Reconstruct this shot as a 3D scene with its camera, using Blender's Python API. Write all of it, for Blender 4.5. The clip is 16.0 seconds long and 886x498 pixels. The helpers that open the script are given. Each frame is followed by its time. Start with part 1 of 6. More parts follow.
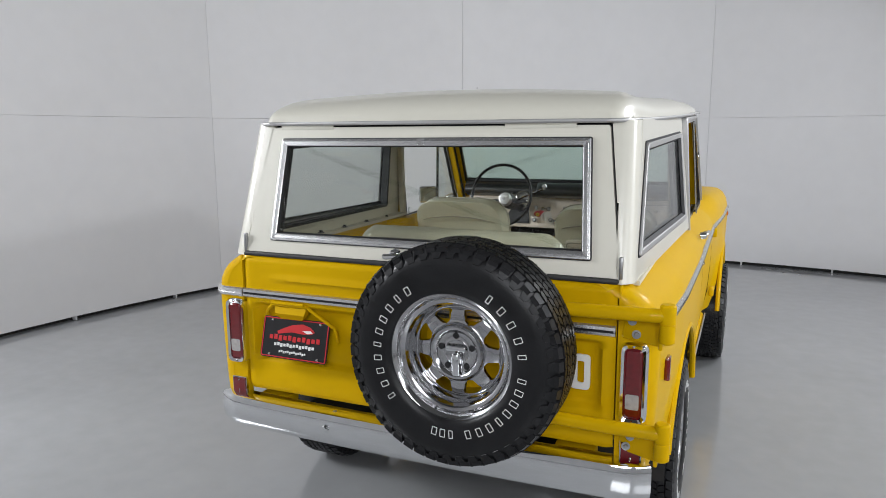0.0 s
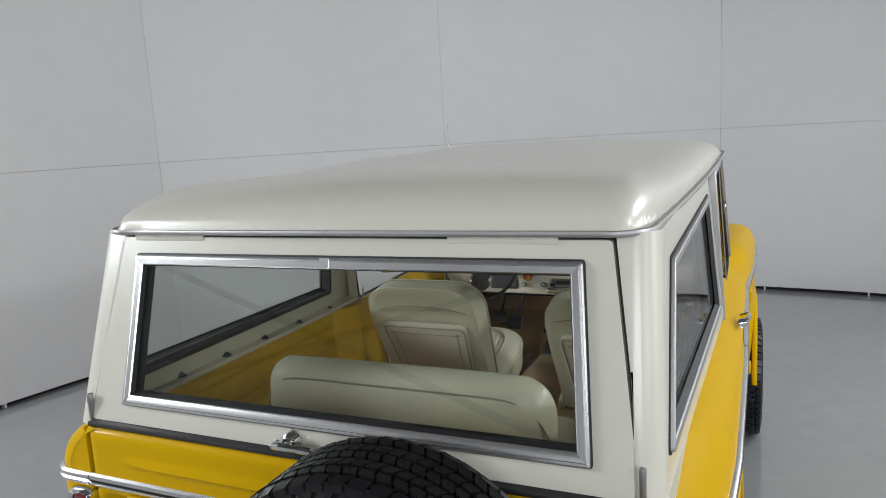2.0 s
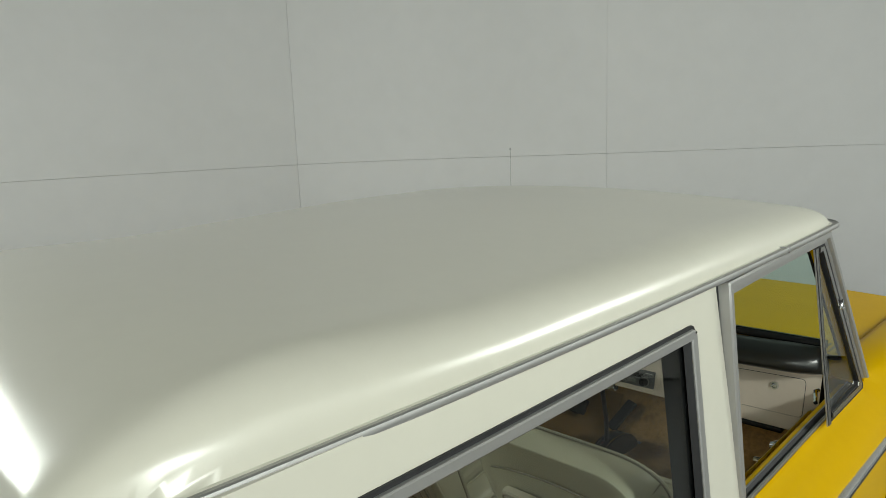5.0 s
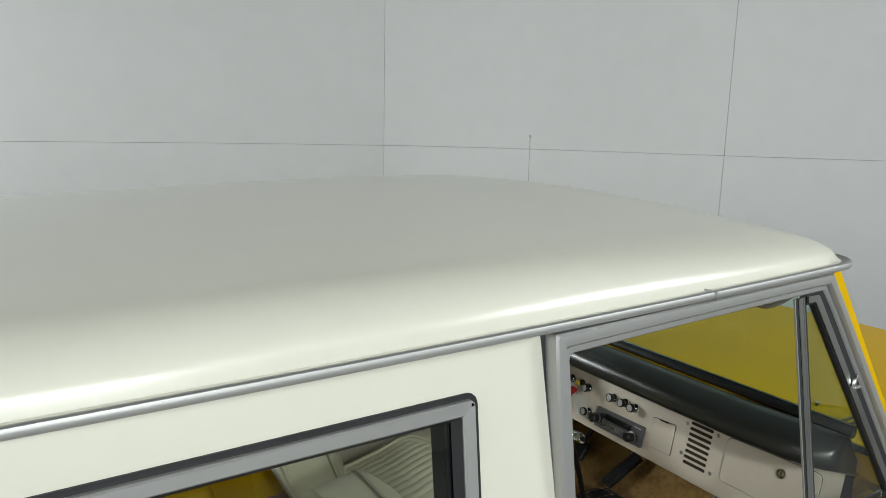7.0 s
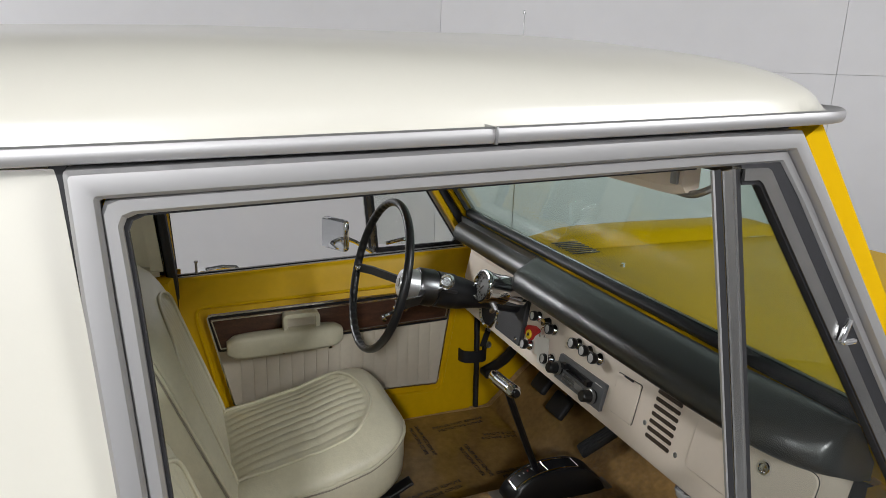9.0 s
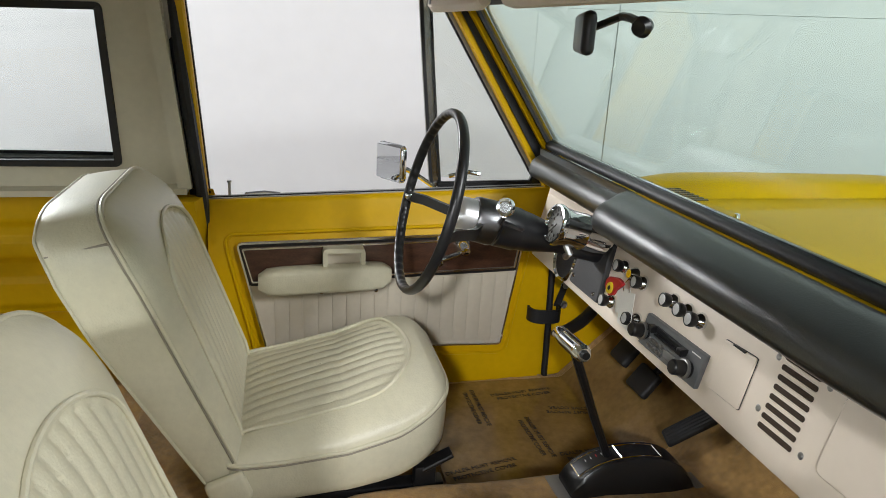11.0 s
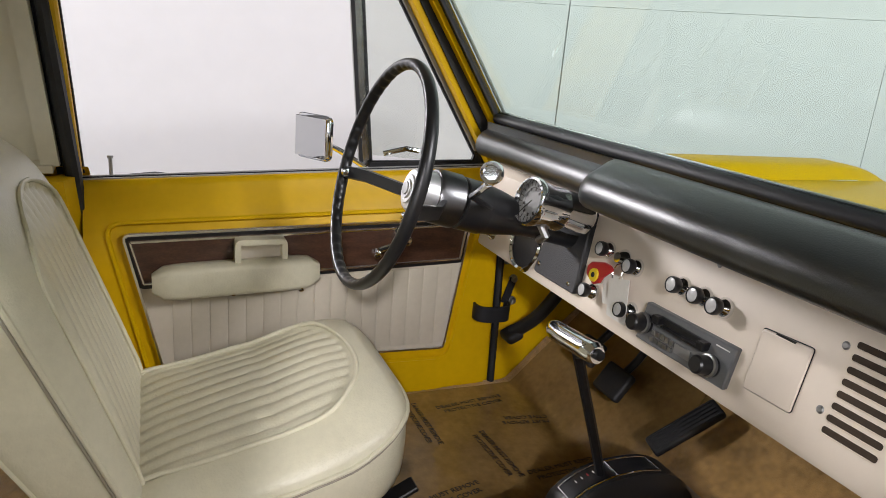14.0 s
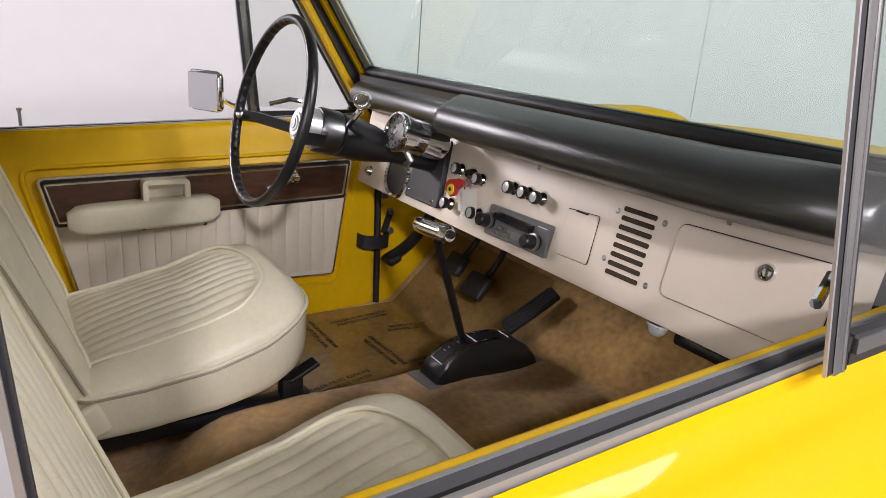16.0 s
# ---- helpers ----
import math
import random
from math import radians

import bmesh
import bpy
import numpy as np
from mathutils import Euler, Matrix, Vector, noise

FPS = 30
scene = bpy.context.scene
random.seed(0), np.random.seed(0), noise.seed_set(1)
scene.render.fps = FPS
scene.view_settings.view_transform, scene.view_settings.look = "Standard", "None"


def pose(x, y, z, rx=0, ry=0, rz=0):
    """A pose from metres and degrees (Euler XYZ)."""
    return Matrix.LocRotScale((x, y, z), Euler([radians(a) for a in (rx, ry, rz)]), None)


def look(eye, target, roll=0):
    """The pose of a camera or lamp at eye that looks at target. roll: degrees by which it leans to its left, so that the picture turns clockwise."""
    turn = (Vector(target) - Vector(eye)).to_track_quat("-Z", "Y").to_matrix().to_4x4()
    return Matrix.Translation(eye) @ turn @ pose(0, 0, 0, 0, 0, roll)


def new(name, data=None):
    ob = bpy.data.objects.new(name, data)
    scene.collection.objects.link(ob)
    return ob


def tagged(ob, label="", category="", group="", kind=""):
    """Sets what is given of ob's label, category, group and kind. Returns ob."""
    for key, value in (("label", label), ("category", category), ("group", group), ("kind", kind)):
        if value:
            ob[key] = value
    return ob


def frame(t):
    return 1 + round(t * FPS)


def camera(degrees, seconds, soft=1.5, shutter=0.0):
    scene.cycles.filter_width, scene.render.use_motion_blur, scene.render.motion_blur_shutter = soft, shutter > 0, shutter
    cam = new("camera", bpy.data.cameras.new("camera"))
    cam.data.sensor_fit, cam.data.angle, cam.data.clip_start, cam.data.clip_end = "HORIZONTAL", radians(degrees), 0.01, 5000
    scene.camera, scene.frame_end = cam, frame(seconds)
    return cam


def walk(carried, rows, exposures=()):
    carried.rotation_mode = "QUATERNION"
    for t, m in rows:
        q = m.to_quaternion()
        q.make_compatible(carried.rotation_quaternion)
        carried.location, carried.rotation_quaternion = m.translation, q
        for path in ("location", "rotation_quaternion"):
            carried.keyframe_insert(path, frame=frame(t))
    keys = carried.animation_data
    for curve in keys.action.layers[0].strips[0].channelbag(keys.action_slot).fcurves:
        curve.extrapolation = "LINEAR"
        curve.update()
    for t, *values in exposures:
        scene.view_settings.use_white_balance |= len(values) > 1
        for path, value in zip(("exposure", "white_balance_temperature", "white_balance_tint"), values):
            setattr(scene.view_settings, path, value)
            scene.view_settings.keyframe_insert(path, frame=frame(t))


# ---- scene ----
cam = camera(65.2, 16.0, 0.8)
PATH = [
    (0, (1.046, -2.115, 1.607), (0.257, -0.308, 1.275), -0.3),
    (0.5, (1.007, -1.917, 1.686), (0.211, -0.112, 1.355), -1.4),
    (1, (0.968, -1.707, 1.733), (0.168, 0.096, 1.407), -2.5),
    (1.5, (0.939, -1.453, 1.779), (0.139, 0.351, 1.453), -3.1),
    (2, (0.886, -1.221, 1.844), (0.08, 0.581, 1.524), -3.3),
    (2.5, (0.931, -1.009, 1.9), (0.084, 0.773, 1.573), -3.7),
    (3, (1.001, -0.805, 1.939), (0.032, 0.905, 1.566), -3.4),
    (3.5, (1.014, -0.636, 1.983), (-0.113, 0.964, 1.569), -2.9),
    (4, (1.1, -0.46, 1.996), (-0.12, 1.074, 1.6), -2.8),
    (4.5, (1.237, -0.232, 1.995), (-0.07, 1.239, 1.636), -2.7),
    (6.8, (1.452, 0.681, 1.95), (-0.21, 1.738, 1.606), 1.1),
    (7, (1.456, 0.764, 1.943), (-0.223, 1.792, 1.59), 1.3),
    (7.5, (1.495, 0.973, 1.917), (-0.216, 1.941, 1.547), 1.5),
    (8, (1.464, 1.136, 1.875), (-0.279, 2.026, 1.461), 1.5),
    (8.5, (1.361, 1.286, 1.812), (-0.411, 2.081, 1.337), 1.6),
    (9, (1.291, 1.425, 1.746), (-0.502, 2.145, 1.23), 1.9),
    (9.5, (1.245, 1.521, 1.684), (-0.565, 2.156, 1.116), 2.5),
    (10, (1.176, 1.568, 1.637), (-0.646, 2.112, 1.018), 2.7),
    (12.5, (0.889, 1.609, 1.492), (-0.987, 2.009, 0.926), 3.2),
    (13, (0.84, 1.592, 1.469), (-1.03, 2.053, 0.931), 3.8),
    (13.5, (0.8, 1.574, 1.45), (-1.03, 2.173, 0.91), 4.5),
    (14, (0.774, 1.548, 1.442), (-0.982, 2.322, 0.878), 4.8),
    (14.5, (0.795, 1.528, 1.435), (-0.89, 2.431, 0.85), 4.9),
    (15, (0.852, 1.5, 1.421), (-0.779, 2.494, 0.828), 4.8),
    (15.5, (0.953, 1.477, 1.411), (-0.648, 2.516, 0.814), 4.5),
    (16, (1.062, 1.423, 1.406), (-0.525, 2.484, 0.808), 4.3),
]
EXPOSURE = [(0, -0.68, 6250, 10), (1.5, -0.82, 6250, 9), (2.5, -0.98, 6250, 6), (3.5, -1.04, 6400, 0), (4.5, -1.08, 6750, -3), (7, -0.86, 6350, 1), (8, -0.72, 6350, 8),
            (9, -0.68, 6400, 11), (9.5, -0.30, 6400, 10), (10, 0.05, 6400, 8), (12.5, 0.02, 6480, 14), (14.5, 0.12, 6500, 17), (16, 0.08, 6500, 22)]
walk(cam, [(t, look(e, g, r)) for t, e, g, r in PATH], EXPOSURE)

# ---- light: unseen area lamps added round the closed white studio ----
world = bpy.data.worlds.new("world")
scene.world = world
world.use_nodes = True
world.node_tree.nodes["Background"].inputs[0].default_value = (0.8, 0.85, 0.9, 1)
world.node_tree.nodes["Background"].inputs[1].default_value = 0.02


def area_lamp(name, at, aim, w, h, watts, col=(0.985, 0.99, 1.0)):
    d = bpy.data.lights.new(name, "AREA")
    d.shape, d.size, d.size_y, d.energy, d.color = "RECTANGLE", w, h, watts, col
    ob = new(name, d)
    ob.matrix_world = look(at, aim)
    return ob


# Out-of-view lamps tuned to match brightness; the small one follows the seat's shadow.
LAMPS = [((3.3, 1.6, 3.5), (-0.2, 1.6, 0.9), 0.9, 0.9, 8), ((3.6, -2.4, 2.4), (0.0, 1.0, 1.0), 1.8, 1.1, 46),
         ((-4.1, -1.3, 2.95), (-1.0, 0.8, 0.6), 1.8, 0.8, 315), ((1.8, -4.6, 2.9), (0.0, 0.6, 1.2), 2.2, 1.2, 142),
         ((3.5, 4.2, 3.6), (0.0, 2.0, 1.0), 1.4, 0.9, 165), ((3.8, 0.5, 2.94), (-0.3, 1.9, 0.9), 0.26, 0.26, 105),
         ((4.4, 0.2, 1.9), (-0.3, 1.7, 1.0), 2.0, 1.2, 28)]
for at, aim, w, h, watts in LAMPS:
    area_lamp("unseen_lamp", at, aim, w, h, watts)


# ---- materials ----
def material(name, col, rough=0.5, metal=0.0, coat=0.0, vary=0.0, vscale=6.0, col2=None, bump=0.0, bscale=80.0, spec=0.5, rvary=0.0, sheen=0.0, stretch=(1, 1, 1)):
    m = bpy.data.materials.new(name)
    m.use_nodes = True
    nt = m.node_tree
    b = nt.nodes["Principled BSDF"]
    b.inputs["Base Color"].default_value = (*col, 1)
    b.inputs["Roughness"].default_value = rough
    b.inputs["Metallic"].default_value = metal
    b.inputs["Coat Weight"].default_value = coat
    b.inputs["Coat Roughness"].default_value = 0.04
    b.inputs["Specular IOR Level"].default_value = spec
    b.inputs["Sheen Weight"].default_value = sheen
    tc = nt.nodes.new("ShaderNodeTexCoord")
    mp = nt.nodes.new("ShaderNodeMapping")
    mp.inputs["Scale"].default_value = stretch
    nt.links.new(tc.outputs["Object"], mp.inputs["Vector"])
    if vary > 0 or rvary > 0:
        n1 = nt.nodes.new("ShaderNodeTexNoise")
        n1.inputs["Scale"].default_value, n1.inputs["Detail"].default_value = vscale, 6
        n2 = nt.nodes.new("ShaderNodeTexNoise")
        n2.inputs["Scale"].default_value, n2.inputs["Detail"].default_value = vscale * 9, 4
        nt.links.new(mp.outputs[0], n1.inputs["Vector"])
        nt.links.new(mp.outputs[0], n2.inputs["Vector"])
        mixn = nt.nodes.new("ShaderNodeMath")
        mixn.operation = "MULTIPLY_ADD"
        mixn.inputs[1].default_value = 0.4
        nt.links.new(n2.outputs["Fac"], mixn.inputs[0])
        half = nt.nodes.new("ShaderNodeMath")
        half.operation = "MULTIPLY"
        half.inputs[1].default_value = 0.6
        nt.links.new(n1.outputs["Fac"], half.inputs[0])
        nt.links.new(half.outputs[0], mixn.inputs[2])
        if vary > 0:
            ramp = nt.nodes.new("ShaderNodeValToRGB")
            ramp.color_ramp.elements[0].position, ramp.color_ramp.elements[1].position = 0.3, 0.7
            dark = col2 if col2 else tuple(c * (1 - vary) for c in col)
            ramp.color_ramp.elements[0].color = (*dark, 1)
            ramp.color_ramp.elements[1].color = (*[min(1, c * (1 + vary * 0.4)) for c in col], 1)
            nt.links.new(mixn.outputs[0], ramp.inputs["Fac"])
            nt.links.new(ramp.outputs["Color"], b.inputs["Base Color"])
        if rvary > 0:
            rr = nt.nodes.new("ShaderNodeMapRange")
            rr.inputs["From Min"].default_value, rr.inputs["From Max"].default_value = 0.35, 0.65
            rr.inputs["To Min"].default_value, rr.inputs["To Max"].default_value = max(0, rough - rvary), rough + rvary
            nt.links.new(mixn.outputs[0], rr.inputs["Value"])
            nt.links.new(rr.outputs[0], b.inputs["Roughness"])
    if bump > 0:
        nb = nt.nodes.new("ShaderNodeTexNoise")
        nb.inputs["Scale"].default_value, nb.inputs["Detail"].default_value = bscale, 3
        bp = nt.nodes.new("ShaderNodeBump")
        bp.inputs["Strength"].default_value, bp.inputs["Distance"].default_value = bump, 0.002
        nt.links.new(mp.outputs[0], nb.inputs["Vector"])
        nt.links.new(nb.outputs["Fac"], bp.inputs["Height"])
        nt.links.new(bp.outputs["Normal"], b.inputs["Normal"])
    return m


def glass_material(name, tint, gloss_tint=(1, 1, 1)):
    """A thin pane: clear tinted body with a mirror gloss by Fresnel."""
    m = bpy.data.materials.new(name)
    m.use_nodes = True
    nt = m.node_tree
    nt.nodes.clear()
    out = nt.nodes.new("ShaderNodeOutputMaterial")
    mx = nt.nodes.new("ShaderNodeMixShader")
    tr = nt.nodes.new("ShaderNodeBsdfTransparent")
    gl = nt.nodes.new("ShaderNodeBsdfGlossy")
    lw = nt.nodes.new("ShaderNodeLayerWeight")
    lw.inputs[0].default_value = 0.5
    pw = nt.nodes.new("ShaderNodeMath")
    pw.operation = "POWER"
    pw.inputs[1].default_value = 5.0
    ma = nt.nodes.new("ShaderNodeMath")
    ma.operation = "MULTIPLY_ADD"
    ma.inputs[1].default_value, ma.inputs[2].default_value = 0.7, 0.024
    tr.inputs[0].default_value = (*tint, 1)
    gl.inputs[0].default_value = (*gloss_tint, 1)
    gl.inputs[1].default_value = 0.01
    nt.links.new(lw.outputs["Facing"], pw.inputs[0])
    nt.links.new(pw.outputs[0], ma.inputs[0])
    nt.links.new(ma.outputs[0], mx.inputs[0])
    nt.links.new(tr.outputs[0], mx.inputs[1])
    nt.links.new(gl.outputs[0], mx.inputs[2])
    nt.links.new(mx.outputs[0], out.inputs[0])
    return m


YELLOW = material("yellow_paint", (0.63, 0.38, 0.0), 0.40, coat=0.13, spec=0.03, vary=0.04, vscale=3, bump=0.03, bscale=260)
YELLOW_IN = material("yellow_inner_paint", (0.66, 0.40, 0.0), 0.42, coat=0.0, spec=0.25, vary=0.12, vscale=5, bump=0.08, bscale=120)
CREAM = material("cream_paint", (0.665, 0.645, 0.56), 0.32, coat=0.65, vary=0.03, vscale=3, bump=0.03, bscale=240)
CREAM.node_tree.nodes["Principled BSDF"].inputs["Coat Roughness"].default_value = 0.20
CREAM_IN = material("cream_inner_paint", (0.64, 0.60, 0.48), 0.5, vary=0.1, vscale=6, bump=0.1, bscale=150)
CHROME = material("chrome", (0.80, 0.81, 0.82), 0.07, metal=1)
ALU = material("aluminium_trim", (0.44, 0.435, 0.43), 0.5, metal=0.8, bump=0.02, bscale=40)
TRIM = material("polished_trim", (0.74, 0.74, 0.74), 0.27, metal=0.95)
HORN_METAL = material("satin_horn_metal", (0.70, 0.70, 0.70), 0.35, metal=0.8)
WHEEL_CHROME = material("polished_wheel_steel", (0.56, 0.56, 0.57), 0.13, metal=1, vary=0.1, vscale=8, rvary=0.04)
# Grey tone keeps the post from rendering white under the lamps.
POST_METAL = material("grey_bright_metal", (0.40, 0.395, 0.38), 0.24, metal=1, vary=0.1, vscale=12)
BEAD = material("bright_bead", (0.88, 0.88, 0.88), 0.16, metal=1)
STEEL = material("dull_steel", (0.42, 0.42, 0.42), 0.4, metal=1, vary=0.2, vscale=20)
HUB_METAL = material("grey_hub_metal", (0.17, 0.17, 0.175), 0.32, metal=1, vary=0.15, vscale=20)
RUBBER = material("black_rubber", (0.014, 0.014, 0.016), 0.55, vary=0.3, vscale=10, bump=0.1, bscale=200)
TYRE = material("tyre_rubber", (0.010, 0.010, 0.011), 0.36, spec=0.32, vary=0.3, vscale=14, bump=0.2, bscale=160, rvary=0.08)
PAD = material("black_padded_vinyl", (0.018, 0.0195, 0.0195), 0.32, vary=0.2, vscale=12, bump=0.14, bscale=420, spec=1.0, rvary=0.04)
BLACK = material("black_enamel", (0.010, 0.010, 0.011), 0.34, vary=0.2, vscale=12, bump=0.05)
WRINKLE = material("black_wrinkle_plate", (0.03, 0.03, 0.032), 0.6, bump=0.6, bscale=500)
VINYL = material("cream_vinyl", (0.66, 0.625, 0.47), 0.33, vary=0.10, vscale=9, bump=0.35, bscale=260, rvary=0.05)
VINYL_BACK = material("cream_vinyl_shell", (0.62, 0.56, 0.45), 0.42, vary=0.08, vscale=7, bump=0.15, bscale=330)
SEAM_AND_SHADE = material("vinyl_seam_and_shade", (0.30, 0.27, 0.21), 0.6)
VISOR = material("tan_visor_vinyl", (0.80, 0.70, 0.57), 0.55, vary=0.06, vscale=8, bump=0.2, bscale=300)
DASH = material("cream_dash_paint", (0.78, 0.685, 0.575), 0.45, coat=0.05, vary=0.04, vscale=6, bump=0.05, bscale=220)
WOOD = material("walnut_veneer", (0.085, 0.038, 0.021), 0.35, coat=0.3, vary=0.6, vscale=7, col2=(0.022, 0.008, 0.005), stretch=(1, 2.2, 9))
CARPET = material("tan_carpet", (0.52, 0.31, 0.105), 0.95, vary=0.6, vscale=7, bump=1.0, bscale=700, sheen=0.3, spec=0.1)
FILM = material("brown_protective_film", (0.30, 0.185, 0.070), 0.16, vary=0.35, vscale=7, bump=1.0, bscale=36, coat=0.3, rvary=0.10)
SLOT_SHADE = material("brown_slot_shade", (0.045, 0.028, 0.016), 0.8, vary=0.5, vscale=16)
KNOB_CAP = material("pale_knob_cap", (0.50, 0.50, 0.49), 0.25, coat=0.8, vary=0.2, vscale=90)
INK = material("black_ink", (0.02, 0.015, 0.01), 0.6)
WHITE_INK = material("white_ink", (0.78, 0.78, 0.76), 0.5)
RED_INK = material("red_ink", (0.55, 0.02, 0.025), 0.4)
RED_LENS = material("red_lens", (0.15, 0.003, 0.006), 0.12, coat=1.0, vary=0.35, vscale=60)
CLEAR_LENS = material("clear_lens", (0.45, 0.42, 0.40), 0.12, coat=1.0, vary=0.3, vscale=80)
AMBER = material("amber_lens", (0.6, 0.15, 0.01), 0.15, coat=1.0)
RED_TAG = material("red_plastic", (0.42, 0.02, 0.02), 0.4)
YELLOW_TAG = material("yellow_plastic", (0.75, 0.55, 0.02), 0.4)
TAG = material("white_tag", (0.74, 0.72, 0.66), 0.45, vary=0.08, vscale=30)
DIAL = material("dial_face", (0.24, 0.24, 0.23), 0.5)
RADIO_GREY = material("radio_grey", (0.15, 0.155, 0.16), 0.4, vary=0.1, vscale=30)
MIRROR = material("mirror_glass", (0.9, 0.9, 0.9), 0.02, metal=1)
UNDER = material("dark_underbody", (0.02, 0.018, 0.016), 0.8, vary=0.4, vscale=8)
WALL = material("white_wall_paint", (0.69, 0.685, 0.69), 0.55, vary=0.05, vscale=0.7, bump=0.04, bscale=60)
FLOOR = material("grey_epoxy", (0.33, 0.335, 0.34), 0.17, vary=0.10, vscale=0.9, coat=0.5, rvary=0.05, bump=0.015, bscale=9)
SEAM = material("grey_seam", (0.42, 0.42, 0.42), 0.8)
GAP = material("dark_gap", (0.012, 0.012, 0.012), 0.7, vary=0.2, vscale=9)
CEIL = material("dark_ceiling", (0.09, 0.09, 0.088), 0.7, vary=0.1, vscale=1.5)
GLASS = glass_material("window_glass", (0.91, 0.925, 0.91))
GLASS_SIDE = glass_material("grey_side_glass", (0.87, 0.89, 0.88))
QUARTER_GLASS = glass_material("quarter_light_glass", (0.90, 0.92, 0.90))
WINDSCREEN = glass_material("green_windscreen_glass", (0.84, 0.93, 0.885))


# ---- mesh tools ----
V = Vector


def empty_thing(name, at, label, category, group=""):
    ob = new(name)
    ob.matrix_world = Matrix.Translation(at)
    ob.empty_display_size = 0.2
    return tagged(ob, label, category, group)


BASE = {}


def part(name, bm, mat_, parent=None, label="", m=None, smooth=32):
    """Link bm as one mesh under parent; the mesh is in world metres, or placed by m."""
    limit = math.radians(smooth)
    bmesh.ops.recalc_face_normals(bm, faces=bm.faces)
    for f in bm.faces:
        f.smooth = True
    for e in bm.edges:
        if len(e.link_faces) == 2 and e.calc_face_angle(0) > limit:
            e.smooth = False
    me = bpy.data.meshes.new(name)
    bm.to_mesh(me)
    bm.free()
    mats = mat_ if isinstance(mat_, (list, tuple)) else [mat_]
    for q in mats:
        me.materials.append(q)
    return link_mesh(name, me, parent, label, m)


def link_mesh(name, me, parent=None, label="", m=None):
    ob = new(name, me)
    if parent is not None:
        ob.parent = parent
        ob.matrix_parent_inverse = BASE[parent.name].inverted() if parent.name in BASE else Matrix()
    ob.matrix_basis = m if m is not None else Matrix()
    BASE[ob.name] = ob.matrix_basis.copy()
    if label:
        tagged(ob, label)
    return ob


def thing(name, at, label, category, group=""):
    ob = empty_thing(name, at, label, category, group)
    BASE[ob.name] = Matrix.Translation(at)
    return ob


def solo(name, bm, mat_, label="", category="", kind="", group="", smooth=32):
    ob = part(name, bm, mat_, None, "", None, smooth)
    return tagged(ob, label, category, group, kind)


def skin(rings, closed=True, caps=True, bm=None):
    """Loft a row of equal-length rings of points."""
    bm = bm or bmesh.new()
    rows = [[bm.verts.new(p) for p in r] for r in rings]
    n = len(rows[0])
    for a, b in zip(rows, rows[1:]):
        for i in range(n if closed else n - 1):
            j = (i + 1) % n
            bm.faces.new((a[i], a[j], b[j], b[i]))
    if caps and closed:
        bm.faces.new(rows[0])
        bm.faces.new(rows[-1])
    return bm


def loop_skin(rings, bm=None):
    """Loft rings round into a closed band (the last joins the first)."""
    bm = bm or bmesh.new()
    rows = [[bm.verts.new(p) for p in r] for r in rings]
    n = len(rows[0])
    for k in range(len(rows)):
        a, b = rows[k], rows[(k + 1) % len(rows)]
        for i in range(n):
            j = (i + 1) % n
            bm.faces.new((a[i], a[j], b[j], b[i]))
    return bm


def box(c, s, bev=0.0, seg=2, m=None, bm=None):
    """A box of size s at c, with bevelled edges; m turns it about its centre."""
    t = bmesh.new()
    bmesh.ops.create_cube(t, size=1)
    for v in t.verts:
        v.co = V((v.co.x * s[0], v.co.y * s[1], v.co.z * s[2]))
    if bev > 0:
        bmesh.ops.bevel(t, geom=list(t.edges), offset=bev, segments=seg, profile=0.5, affect="EDGES")
    mm = Matrix.Translation(c) @ (m if m is not None else Matrix())
    return merge(bm, t, mm)


def merge(bm, t, mm=None):
    if mm is not None:
        bmesh.ops.transform(t, matrix=mm, verts=t.verts)
    if bm is None:
        return t
    idx = {v: bm.verts.new(v.co) for v in t.verts}
    for f in t.faces:
        nf = bm.faces.new([idx[v] for v in f.verts])
        nf.material_index = f.material_index
    t.free()
    return bm


def frames_along(pts, closed, up):
    out = []
    n = len(pts)
    for i in range(n):
        if closed:
            a, b = pts[i - 1], pts[(i + 1) % n]
        else:
            a, b = pts[max(0, i - 1)], pts[min(n - 1, i + 1)]
        t = (b - a).normalized()
        if up is not None:
            u = V(up).cross(t)
            if u.length < 1e-4:
                u = t.orthogonal()
            u.normalize()
        elif not out:
            u = t.orthogonal().normalized()
        else:
            u = out[-1][1] - t * out[-1][1].dot(t)
            u.normalize()
        out.append((t, u, t.cross(u)))
    return out


def sweep(pts, prof, closed=False, up=(0, 0, 1), bm=None):
    """Sweep a closed profile of (u, v): v is along up, u to its side."""
    pts = [V(p) for p in pts]
    fr = frames_along(pts, closed, up)
    rings = [[p + u * a + w * b for a, b in prof] for p, (t, u, w) in zip(pts, fr)]
    return loop_skin(rings, bm) if closed else skin(rings, True, True, bm)


def circle(r, n=10, ry=None):
    return [(r * math.cos(2 * math.pi * i / n), (ry or r) * math.sin(2 * math.pi * i / n)) for i in range(n)]


def tube(pts, r, n=10, closed=False, bm=None):
    return sweep(pts, circle(r, n), closed, None, bm) if not closed else sweep(pts, circle(r, n), True, (0.013, 0.021, 1), bm)


